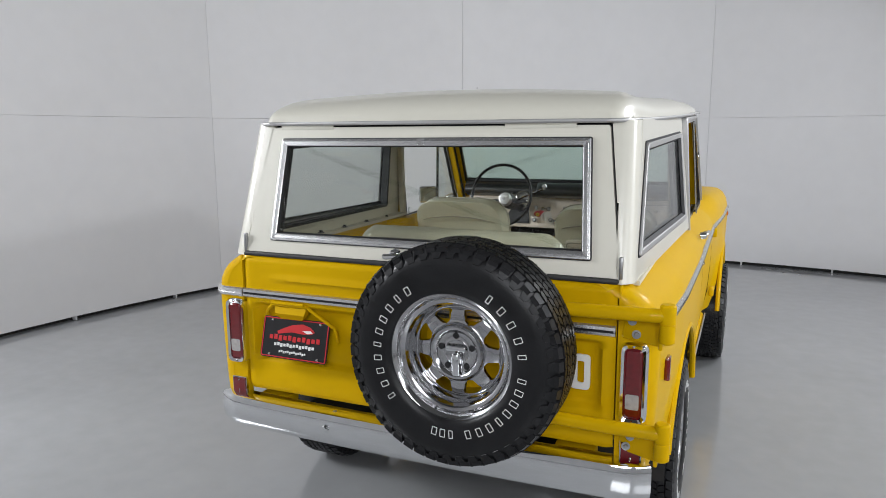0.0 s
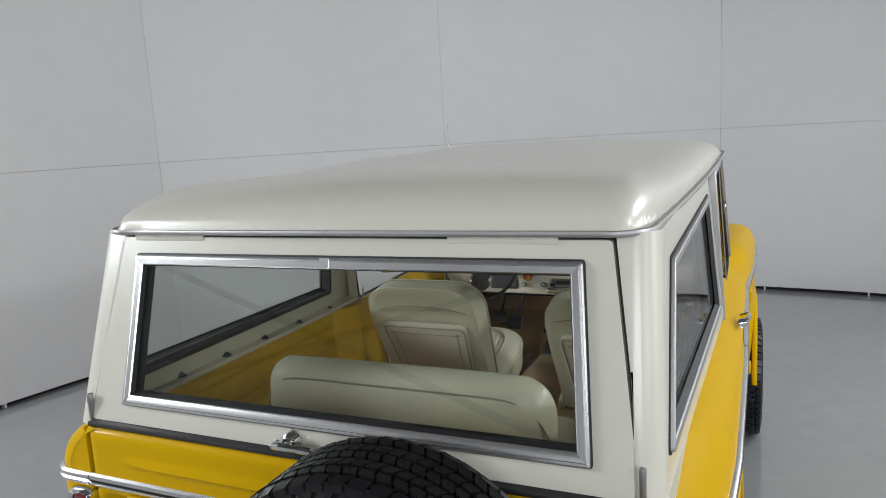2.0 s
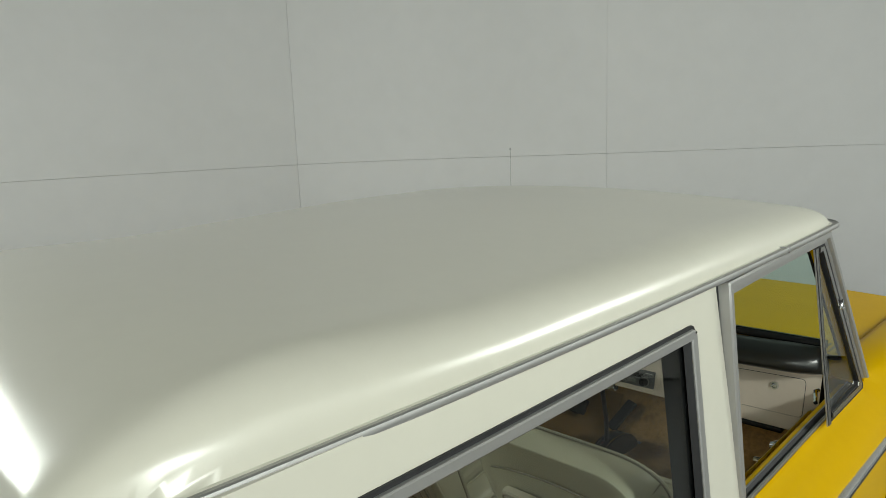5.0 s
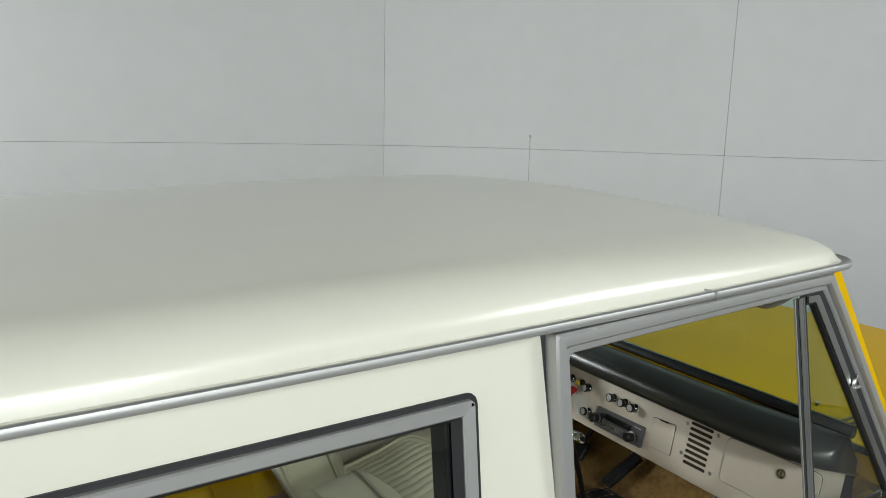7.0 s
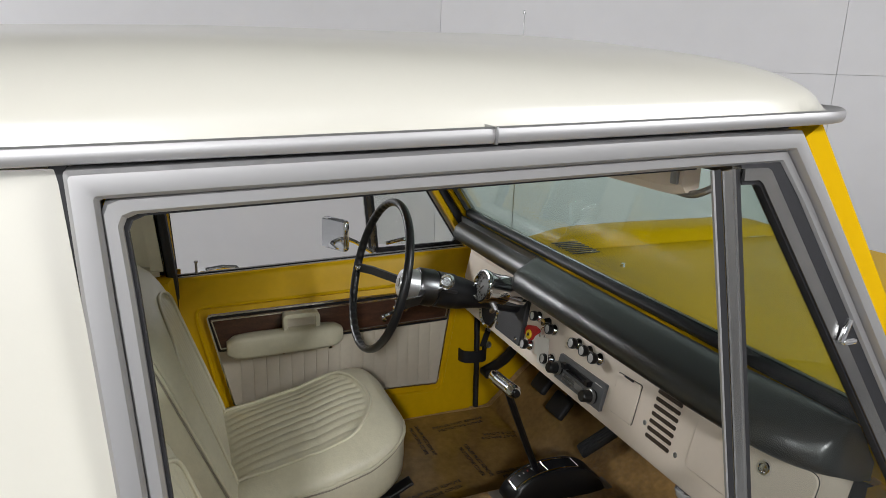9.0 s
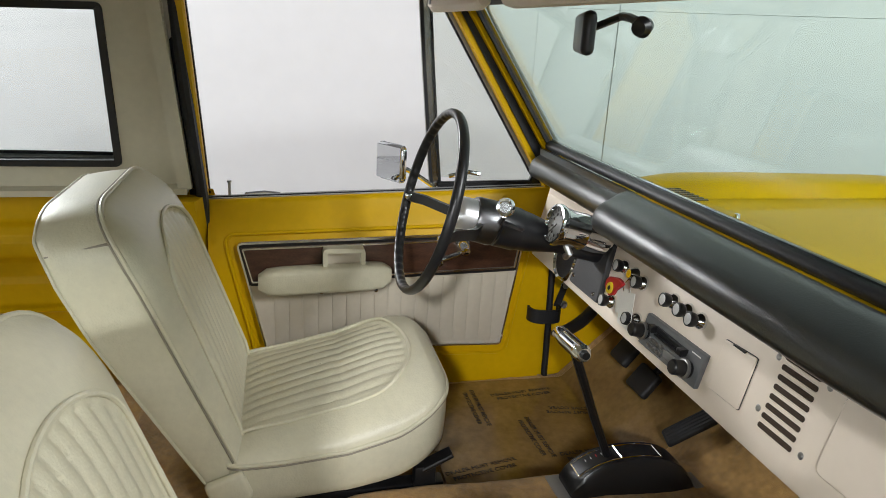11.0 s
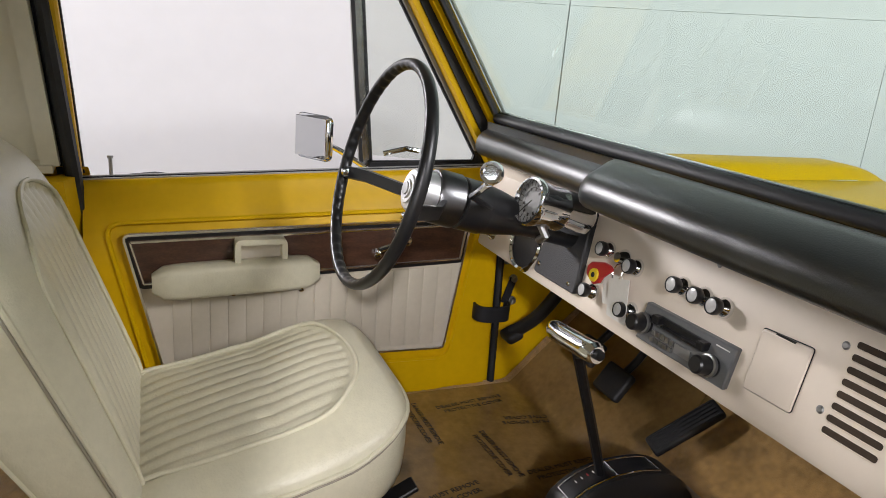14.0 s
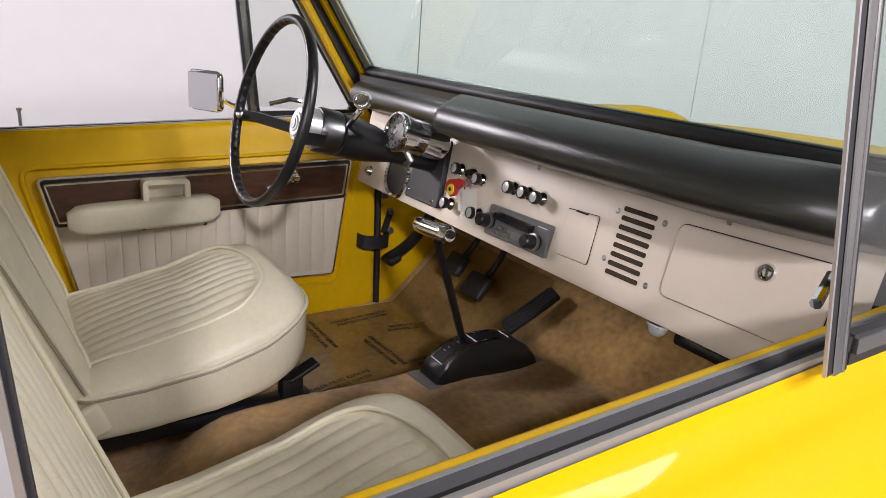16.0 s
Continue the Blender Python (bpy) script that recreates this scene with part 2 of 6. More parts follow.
def lathe(prof, n=48, m=None, bm=None, caps=False):
    """Turn a profile of (radius, height) about z."""
    t = bmesh.new()
    rows = []
    for i in range(n):
        a = 2 * math.pi * i / n
        rows.append([t.verts.new((r * math.cos(a), r * math.sin(a), h)) for r, h in prof])
    for i in range(n):
        a, b = rows[i], rows[(i + 1) % n]
        for k in range(len(prof) - 1):
            if prof[k][0] < 1e-6 and prof[k + 1][0] < 1e-6:
                continue
            t.faces.new((a[k], b[k], b[k + 1], a[k + 1]))
    bmesh.ops.remove_doubles(t, verts=t.verts, dist=1e-5)
    return merge(bm, t, m)


def rounded(pts, r, n=5):
    """Round the corners of a flat polygon of 2D points; r one radius or one for each corner."""
    out = []
    k = len(pts)
    for i in range(k):
        p, a, b = V(pts[i]), V(pts[i - 1]), V(pts[(i + 1) % k])
        rr = r[i] if isinstance(r, (list, tuple)) else r
        da, db = (a - p).normalized(), (b - p).normalized()
        ang = da.angle(db)
        d = min(rr / math.tan(ang / 2), 0.49 * (a - p).length, 0.49 * (b - p).length)
        s, e = p + da * d, p + db * d
        for j in range(n + 1):
            t = j / n
            out.append(tuple(s * (1 - t) ** 2 + p * 2 * t * (1 - t) + e * t * t))
    return out


def ring_panel(outer, inner, off, bm=None):
    """A plate with an opening: outer and inner loops of equal length, thickened by off."""
    off = V(off)
    rings = [[V(p) for p in outer], [V(p) for p in inner], [V(p) + off for p in inner], [V(p) + off for p in outer]]
    return loop_skin(rings, bm)


def plate(loop, off, bm=None):
    off = V(off)
    return skin([[V(p) for p in loop], [V(p) + off for p in loop]], True, True, bm)


def inset_loop(loop, d):
    """Shrink a 2D loop by about d towards its inside."""
    k = len(loop)
    area = sum(loop[i - 1][0] * loop[i][1] - loop[i][0] * loop[i - 1][1] for i in range(k))
    sgn = 1 if area > 0 else -1
    out = []
    for i in range(k):
        a, b = V(loop[i - 1]), V(loop[(i + 1) % k])
        t = (b - a)
        t.normalize()
        out.append((loop[i][0] - t.y * d * sgn, loop[i][1] + t.x * d * sgn))
    return out


def flowing(pts, n=6):
    """A smooth path through the given points."""
    pts = [V(p) for p in pts]
    out = []
    for i in range(len(pts) - 1):
        p0, p1, p2, p3 = pts[max(0, i - 1)], pts[i], pts[i + 1], pts[min(len(pts) - 1, i + 2)]
        for k in range(n):
            t = k / n
            out.append(p1 + (p2 - p0) * (t / 2) + (p0 * 2 - p1 * 5 + p2 * 4 - p3) * (t * t / 2) + (p1 * 3 - p0 - p2 * 3 + p3) * (t ** 3 / 2))
    return out + [pts[-1]]


def disc_knob(prof, at, axis, n=20, bm=None):
    """A turned piece whose z runs along axis, standing at at."""
    m = Matrix.Translation(at) @ V(axis).to_track_quat("Z", "Y").to_matrix().to_4x4()
    return lathe(prof, n, m, bm)


def lerp(a, b, t):
    return a + (b - a) * t


def interp(x, table):
    """Linear reading of a small table of (x, y)."""
    if x <= table[0][0]:
        return table[0][1]
    for (x0, y0), (x1, y1) in zip(table, table[1:]):
        if x <= x1:
            return lerp(y0, y1, (x - x0) / (x1 - x0))
    return table[-1][1]


# ---- the studio: floor, faceted white walls of two panels each, ceiling ----
PLAN = [(-4.35, -3.6), (-4.43, -1.5), (-3.88, 3.42), (-1.95, 5.32), (0.60, 6.90), (4.6, 5.05), (4.9, -3.6), (2.0, -5.8), (-2.0, -5.8)]
SEAM_Z, WALL_Z = 1.76, 4.6

floor_loop = [(p[0] * 1.12, p[1] * 1.12, 0.0) for p in PLAN]
solo("floor", plate(floor_loop, (0, 0, -0.2)), FLOOR, "glossy grey epoxy studio floor with faint dust", "floor", "structure")
solo("ceiling", plate([(x, y, WALL_Z) for x, y, _ in floor_loop], (0, 0, 0.15)), CEIL, "plain dark studio ceiling above the lamps", "ceiling", "structure")


def wall_curve(i, n=10):
    """The soft curve of the wall from one joint of the plan to the next."""
    p0, p1, p2, p3 = [V(PLAN[(i + k) % len(PLAN)]) for k in (-1, 0, 1, 2)]
    d = (p2 - p1).length
    m1, m2 = (p2 - p0).normalized() * d, (p3 - p1).normalized() * d
    out = []
    for k in range(n + 1):
        t = k / n
        q = p1 * (2 * t ** 3 - 3 * t ** 2 + 1) + m1 * (t ** 3 - 2 * t ** 2 + t) + p2 * (-2 * t ** 3 + 3 * t ** 2) + m2 * (t ** 3 - t ** 2)
        tan = (p1 * (6 * t * t - 6 * t) + m1 * (3 * t * t - 4 * t + 1) + p2 * (6 * t - 6 * t * t) + m2 * (3 * t * t - 2 * t)).normalized()
        out.append((q, V((-tan.y, tan.x)), tan))
    return out


def wall_slab(c, z0, z1, d0, d1, trim=0.0):
    """A curved slab between two heights, from d0 to d1 behind the wall's face."""
    rings = []
    for k, (q, nrm, tan) in enumerate(c):
        q = q + tan * (trim if k == 0 else -trim if k == len(c) - 1 else 0.0)
        a_, b_ = q + nrm * d0, q + nrm * d1
        rings.append([(a_.x, a_.y, z0), (a_.x, a_.y, z1), (b_.x, b_.y, z1), (b_.x, b_.y, z0)])
    return skin(rings)


for i, a in enumerate(PLAN):
    c = wall_curve(i)
    mid = V((c[5][0].x, c[5][0].y, 0))
    w = tagged(new("wall_%d" % (i + 1)), "plain white wall added out of view to close the room" if i > 5 else "white painted studio wall of large flat panels", "wall", "", "structure")
    w.matrix_world = Matrix.Translation(mid)
    BASE[w.name] = Matrix.Translation(mid)
    # Unseen walls behind the camera, added to close the room; no seams.
    if i > 5:
        part("panel", wall_slab(c, 0.001, WALL_Z, 0.0, 0.12), WALL, w)
        continue
    part("panel", wall_slab(c, 0.045, SEAM_Z - 0.001, 0.0, 0.12, 0.001 if i else 0.0), WALL, w)
    part("panel", wall_slab(c, SEAM_Z + 0.001, WALL_Z, 0.0, 0.12, 0.001 if i else 0.0), WALL, w)
    part("backing", wall_slab(c, 0.05, WALL_Z, 0.13, 0.19), SEAM, w, "grey backing seen in the seams")
    part("base_gap", wall_slab(c, 0.001, 0.05, 0.08, 0.16), GAP, w, "dark gap along the floor")
    for k in range(1, 10, 2):
        q, nrm, tan = c[k]
        part("clip", box((q.x + nrm.x * 0.045, q.y + nrm.y * 0.045, 0.02), (0.018, 0.05, 0.04), 0.003, 1, Matrix.Rotation(math.atan2(tan.y, tan.x), 4, "Z")), WALL, w, "small white floor clip")

# ---- the car: a two-door utility wagon, yellow with a cream hardtop ----
car = thing("utility_wagon", (0, 1.9, 0), "vintage yellow two-door off-road wagon with cream hardtop", "car")
AXLES = (0.77, 3.10)
YR = -0.045
OX = 0.013


def side_in(y):
    return interp(y, [(-0.05, 0.045), (0.5, 0.012), (1.2, 0.0), (2.4, 0.0), (3.0, -0.035), (3.8, -0.05)])


def body_x(y, z):
    base = interp(z, [(0.40, 0.80), (0.50, 0.848), (0.60, 0.866), (0.80, 0.877), (1.0, 0.882), (1.05, 0.874), (1.075, 0.862), (1.095, 0.847), (1.113, 0.828), (1.128, 0.807), (1.14, 0.786), (1.152, 0.760)])
    return base - side_in(y)


def low_z(y, base=0.46):
    z = base
    for ax in AXLES:
        dy = abs(y - ax)
        if dy < 0.45:
            z = max(z, 0.37 + math.sqrt(0.45 ** 2 - dy ** 2))
    return z


ROWS = [0, 0.02, 0.045, 0.08, 0.12, 0.18, 0.24, 0.32, 0.45, 0.6, 0.75, 0.88, 1.0]


def side_sheet(s, y0, y1, n, top=1.152, base=0.46, rear_corner=False, smooth_top=None):
    """The outer side sheet between two stations, arched over the wheels."""
    cols = []
    if rear_corner:
        for k in range(6):
            a = k / 5 * math.pi / 2
            cols.append(("c", a))
    for k in range(n + 1):
        cols.append(("y", lerp(y0, y1, k / n)))
    rings = []
    for kind, q in cols:
        r = []
        for t in ROWS:
            if kind == "c":
                z = lerp(top, 0.575, t)
                x = body_x(YR + 0.07, z)
                rr = 0.07
                r.append((s * (x - rr + rr * math.sin(q)), YR + rr - rr * math.cos(q), z))
            else:
                z = lerp(top, max(low_z(q, base), interp(q, [(0.25, 0.575), (0.36, 0.46)])), t)
                r.append((s * body_x(q, z), q, z))
        rings.append(r)
    return skin(rings, False, False)


for s in (-1, 1):
    quarter = part("quarter_panel", side_sheet(s, YR + 0.075, 1.436, 46, rear_corner=True), YELLOW, car, "glossy yellow rear quarter panel", smooth=50)
    # the rolled lip of the wheel opening
    lip = [(s * (body_x(0.77 + 0.45 * math.cos(a), 0.6) + 0.004), 0.77 + 0.45 * math.cos(a), 0.37 + 0.45 * math.sin(a)) for a in [math.pi * (0.07 + 0.86 * k / 24) for k in range(25)]]
    part("arch_lip", sweep(lip, circle(0.014, 8), False, (1, 0, 0)), YELLOW, quarter)
    # rear corner post with the lamps
    rings = []
    for z in (0.575, 0.70, 0.90, 1.0, 1.05, 1.09, 1.115, 1.135, 1.150):
        xo = body_x(YR + 0.07, z) - 0.066
        rings.append([(s * 0.707 + OX, YR + 0.001, z), (s * max(xo, 0.712 + s * OX), YR + 0.001, z), (s * max(xo, 0.712 + s * OX), YR + 0.03, z), (s * 0.707 + OX, YR + 0.03, z)])
    part("corner_post", skin(rings), YELLOW, car, smooth=50)
    part("marker_lamp", box((s * (body_x(0.17, 0.85) + 0.004), 0.15, 0.850), (0.020, 0.058, 0.075), 0.006, 2, Matrix.Rotation(math.radians(s * 3), 4, "Z")), RED_LENS, quarter, "red side marker lens")
    # tail lamp
    lx = 0.740 if s < 0 else 0.7585
    lamp_o = rounded([(lx - 0.042, 0.727), (lx + 0.042, 0.727), (lx + 0.042, 0.982), (lx - 0.042, 0.982)], 0.028, 6)
    lamp_i = rounded([(lx - 0.028, 0.743), (lx + 0.028, 0.743), (lx + 0.028, 0.966), (lx - 0.028, 0.966)], 0.018, 6)
    lo = lambda L, y: [(s * x + OX, y, z) for x, z in L]
    bez = loop_skin([lo(lamp_o, YR + 0.01), lo(lamp_o, YR - 0.012), lo(inset_loop(lamp_o, 0.006), YR - 0.024), lo(lamp_i, YR - 0.018), lo(lamp_i, YR + 0.01)])
    tail = part("tail_lamp", bez, CHROME, car, "chrome bezel tail lamp with red lens")
    part("lens", skin([lo(lamp_i, YR), lo(lamp_i, YR - 0.014), lo(inset_loop(lamp_i, 0.008), YR - 0.019)]), RED_LENS, tail, "ribbed red lens")
    rev = rounded([(lx - 0.020, 0.775), (lx + 0.020, 0.775), (lx + 0.020, 0.822), (lx - 0.020, 0.822)], 0.006, 3)
    part("reversing_lens", plate(lo(rev, YR - 0.012), (0, -0.010, 0)), CLEAR_LENS, tail, "square clear reversing lens")
    for z in (0.735, 0.974):
        part("screw", disc_knob([(0, 0.004), (0.004, 0.003), (0.005, 0)], (s * lx + OX, YR - 0.022, z), (0, -1, 0), 8), CHROME, tail)
    refl = rounded([(lx - 0.033, 0.603), (lx + 0.033, 0.603), (lx + 0.033, 0.668), (lx - 0.033, 0.668)], 0.004, 2)
    rf = part("reflector", plate(lo(refl, YR), (0, -0.010, 0)), CHROME, car, "square red reflector with thin chrome rim")
    part("lens", plate(lo(inset_loop(refl, 0.005), YR - 0.008), (0, -0.006, 0)), RED_LENS, rf)
    for z in (0.615, 0.656):
        part("screw", disc_knob([(0, 0.003), (0.003, 0.002), (0.004, 0)], (s * lx + OX, YR - 0.014, z), (0, -1, 0), 8), CHROME, rf)
    # inner wheel house, dark under the arch
    for ax in AXLES:
        arc = [(ax + 0.46 * math.cos(a), 0.37 + 0.46 * math.sin(a)) for a in [math.pi * k / 16 for k in range(17)]]
        part("wheel_housing", skin([[(s * x, y, z) for y, z in arc] for x in (0.50, 0.60, 0.75, 0.845)], False, False), UNDER, car, "dark inner wheel housing")

# tailgate with pressed recess and upper swage line
GX = [-0.701 + 1.402 * i / 74 for i in range(75)]
GZ = [0.627 + 0.523 * i / 58 for i in range(59)]


def step(a, b, x):
    t = max(0.0, min(1.0, (x - a) / (b - a)))
    return t * t * (3 - 2 * t)


def gate_y(x, z):
    dip = step(0.658, 0.640, abs(x)) * (0.35 * step(0.665, 0.745, z) + 0.65 * step(0.742, 0.758, z)) * step(0.975, 0.955, z) * 0.040
    edge = step(0.69, 0.703, abs(x)) * 0.012 + step(0.642, 0.627, z) * 0.010 + step(1.135, 1.152, z) * 0.016
    swage = step(0.60, 0.52, abs(x)) * (step(1.062, 1.07, z) - step(1.07, 1.092, z)) * 0.010
    return YR - 0.002 + dip + edge - swage


gate = part("tailgate", skin([[(x + OX, gate_y(x, z), z) for z in GZ] for x in GX], False, False), YELLOW, car, "pressed yellow steel tailgate, closed", smooth=60)
part("inner_panel", box((OX, YR + 0.06, 0.885), (1.39, 0.03, 0.51), 0.006), YELLOW_IN, gate)
part("emblem_shape", ring_panel([(x, YR + 0.024, z) for x, z in rounded([(0.574, 0.803), (0.636, 0.803), (0.636, 0.918), (0.574, 0.918)], 0.016, 4)],
                                [(x, YR + 0.024, z) for x, z in rounded([(0.595, 0.825), (0.617, 0.825), (0.617, 0.896), (0.595, 0.896)], 0.006, 4)], (0, -0.008, 0)), WHITE_INK, gate, "plain white raised emblem shape")
part("seal_strip", box((OX, YR + 0.03, 1.158), (1.40, 0.05, 0.014), 0.004), RUBBER, gate, "black rubber seal strip")

# bright belt moulding, round the back and along the sides
MOULD = [(-0.009, -0.018), (0.0, -0.018), (0.007, -0.013), (0.009, -0.004), (0.005, 0.0), (0.009, 0.004), (0.007, 0.013), (0.0, 0.018), (-0.009, 0.018)]
trim_back = part("belt_moulding", sweep([(0.70 + OX - 1.4 * k / 10, YR - 0.004, 1.008) for k in range(11)], MOULD), TRIM, car, "bright ribbed belt moulding strip")
part("black_line", box((OX, YR - 0.0115, 1.008), (1.39, 0.004, 0.007)), BLACK, trim_back)
for s in (-1, 1):
    pts = [(s * 0.705 + OX, YR - 0.004, 1.007), (s * (body_x(YR, 1.0) - 0.06), YR - 0.003, 1.007)]
    for k in range(1, 7):
        a = k / 6 * math.pi / 2
        pts.append((s * (body_x(YR + 0.07, 1.0) - 0.07 + 0.073 * math.sin(a)), YR + 0.07 - 0.073 * math.cos(a), 1.007))
    if s < 0:
        part("belt_moulding", sweep(pts, [(-a * s, b) for a, b in MOULD]), TRIM, car, "bright belt moulding at the rear corner")
    for y0, y1 in ((0.06, 1.43), (1.445, 2.36), (2.375, 3.66)):
        st = part("belt_moulding", sweep([(s * (body_x(y, 1.01) + 0.003), y, 1.008 + 0.006 * y) for y in [lerp(y0, y1, k / 12) for k in range(13)]], [(-a * s, b * 0.8) for a, b in MOULD]), TRIM, car, "bright side belt moulding")
        part("black_line", sweep([(s * (body_x(y, 1.01) + 0.0105), y, 1.008 + 0.006 * y) for y in [lerp(y0, y1, k / 12) for k in range(13)]], [(-0.002, -0.0035), (0.002, -0.0035), (0.002, 0.0035), (-0.002, 0.0035)]), BLACK, st)

# rear bumper
bp = []
for k in range(41):
    x = -0.815 + 1.63 * k / 40
    bp.append((x + 0.024, -0.130 + 0.022 * abs(x / 0.815) ** 2 + 0.030 * max(0.0, (abs(x) - 0.72) / 0.095) ** 2, 0.555))
BUMP = [(0.080, 0.054), (0.012, 0.056), (0.004, 0.053), (-0.001, 0.044), (-0.002, 0.015), (-0.001, -0.030), (0.002, -0.044), (0.012, -0.062), (0.020, -0.066), (0.025, -0.060), (0.014, -0.044), (0.010, 0.034), (0.018, 0.046), (0.080, 0.048)]
bumper = part("rear_bumper", sweep(bp, BUMP), CHROME, car, "curved chrome rear bumper")
for x in (-0.30, 0.30):
    part("bolt", disc_knob([(0, 0.010), (0.008, 0.008), (0.012, 0.002), (0.012, 0)], (x + 0.014, -0.133, 0.559), (0, -1, 0), 14), CHROME, bumper)
    part("bolt", disc_knob([(0, 0.008), (0.008, 0.006), (0.011, 0)], (x + 0.03, -0.09, 0.606), (0, 0, 1), 6), STEEL, bumper)
# Dark colour paints the shade in the open gap below the tailgate.
part("rear_sill", box((0.01, 0.10, 0.60), (1.42, 0.06, 0.05), 0.008), UNDER, car, "rear cross member coloured dark for the shaded gap")
for x in (-0.60, 0.58):
    part("bumper_bracket", box((x + 0.01, -0.005, 0.585), (0.13, 0.11, 0.035), 0.006), YELLOW, car)
part("chassis", box((0, 1.9, 0.44), (1.10, 3.5, 0.10), 0.02), UNDER, car, "dark underbody frame")
part("rear_axle", tube([(-0.7, 0.77, 0.37), (0.7, 0.77, 0.37)], 0.05, 12), UNDER, car)
part("front_axle", tube([(-0.7, 3.1, 0.37), (0.7, 3.1, 0.37)], 0.05, 12), UNDER, car)
part("fuel_tank", box((-0.1, 0.30, 0.50), (0.8, 0.5, 0.12), 0.03), UNDER, car)

# licence plate on its hinged bracket
plate_loop = rounded([(-0.603, 0.770), (-0.311, 0.770), (-0.311, 0.923), (-0.603, 0.923)], 0.012, 4)
PY = -0.052
PM = Matrix.Translation((0.004, 0.012, 0.925)) @ Matrix.Translation((0, PY, 0)) @ Matrix.Rotation(math.radians(-15), 4, "X") @ Matrix.Translation((0, -PY, -0.923))
lp = part("licence_plate", plate([(x, PY, z) for x, z in plate_loop], (0, -0.004, 0)), BLACK, car, "black dealer plate with red border", PM)
part("border", ring_panel([(x, PY - 0.0045, z) for x, z in inset_loop(plate_loop, 0.003)], [(x, PY - 0.0045, z) for x, z in inset_loop(plate_loop, 0.007)], (0, -0.001, 0)), RED_INK, lp, "", PM)
logo = [(-0.536, 0.870), (-0.501, 0.886), (-0.471, 0.898), (-0.426, 0.905), (-0.391, 0.896), (-0.371, 0.880), (-0.386, 0.870), (-0.421, 0.868), (-0.471, 0.871), (-0.531, 0.860)]
part("logo_shape", plate([(x, PY - 0.0045, z) for x, z in logo], (0, -0.0012, 0)), RED_INK, lp, "plain red swoosh logo shape", PM)
part("logo_shape", plate([(x, PY - 0.0047, z) for x, z in [(-0.426, 0.880), (-0.391, 0.884), (-0.379, 0.876), (-0.401, 0.871)]], (0, -0.0016, 0)), WHITE_INK, lp, "", PM)
for x0, x1, z, h, mt in ((-0.571, -0.343, 0.847, 0.020, RED_INK), (-0.546, -0.366, 0.821, 0.013, WHITE_INK), (-0.521, -0.401, 0.796, 0.009, WHITE_INK)):
    n = int((x1 - x0) / (h * 1.0))
    for k in range(n):
        part("letter_bar", box((lerp(x0, x1, (k + 0.5) / n), PY - 0.005, z + 0.002 * math.sin(k * 2.1)), ((x1 - x0) / n * 0.72, 0.0016, h * (0.8 + 0.2 * ((k * 7) % 3) / 2))), mt, lp, "", PM)
for x, z in ((-0.563, 0.911), (-0.351, 0.911), (-0.563, 0.782), (-0.351, 0.782)):
    part("screw", disc_knob([(0, 0.004), (0.004, 0.003), (0.006, 0)], (x, PY - 0.004, z), (0, -1, 0), 10), CHROME, lp, "", PM)
bracket = box((-0.481, -0.045, 0.977), (0.160, 0.022, 0.016), 0.005)
skin([[(-0.545, -0.030, 0.968), (-0.545, -0.052, 0.968), (-0.405, -0.052, 0.968), (-0.405, -0.030, 0.968)], [(-0.535, -0.030, 0.945), (-0.535, -0.064, 0.945), (-0.408, -0.064, 0.945), (-0.408, -0.030, 0.945)],
      [(-0.520, -0.030, 0.922), (-0.520, -0.050, 0.922), (-0.425, -0.050, 0.922), (-0.425, -0.030, 0.922)]], True, True, bracket)
tube([(-0.555, -0.046, 0.974), (-0.575, -0.044, 0.958), (-0.592, -0.036, 0.938), (-0.592, -0.020, 0.915)], 0.0065, 8, False, bracket)
tube([(-0.405, -0.046, 0.974), (-0.385, -0.048, 0.962), (-0.310, -0.050, 0.922), (-0.288, -0.044, 0.905), (-0.288, -0.026, 0.850)], 0.0065, 8, False, bracket)
part("hinge_pin", tube([(-0.550, -0.058, 0.983), (-0.412, -0.058, 0.983)], 0.006, 10), YELLOW, part("plate_bracket", bracket, YELLOW, car, "yellow hinged plate bracket"))


# ---- wheels ----
def tyre_mesh():
    prof = [(0.205, 0.092), (0.215, 0.104), (0.235, 0.112), (0.270, 0.1175), (0.305, 0.1165), (0.330, 0.110), (0.350, 0.098), (0.358, 0.085),
            (0.361, 0.04), (0.361, -0.04), (0.358, -0.085), (0.350, -0.098), (0.330, -0.110), (0.305, -0.1165), (0.270, -0.1175), (0.235, -0.112), (0.215, -0.104), (0.205, -0.092)]
    return lathe(prof, 72)


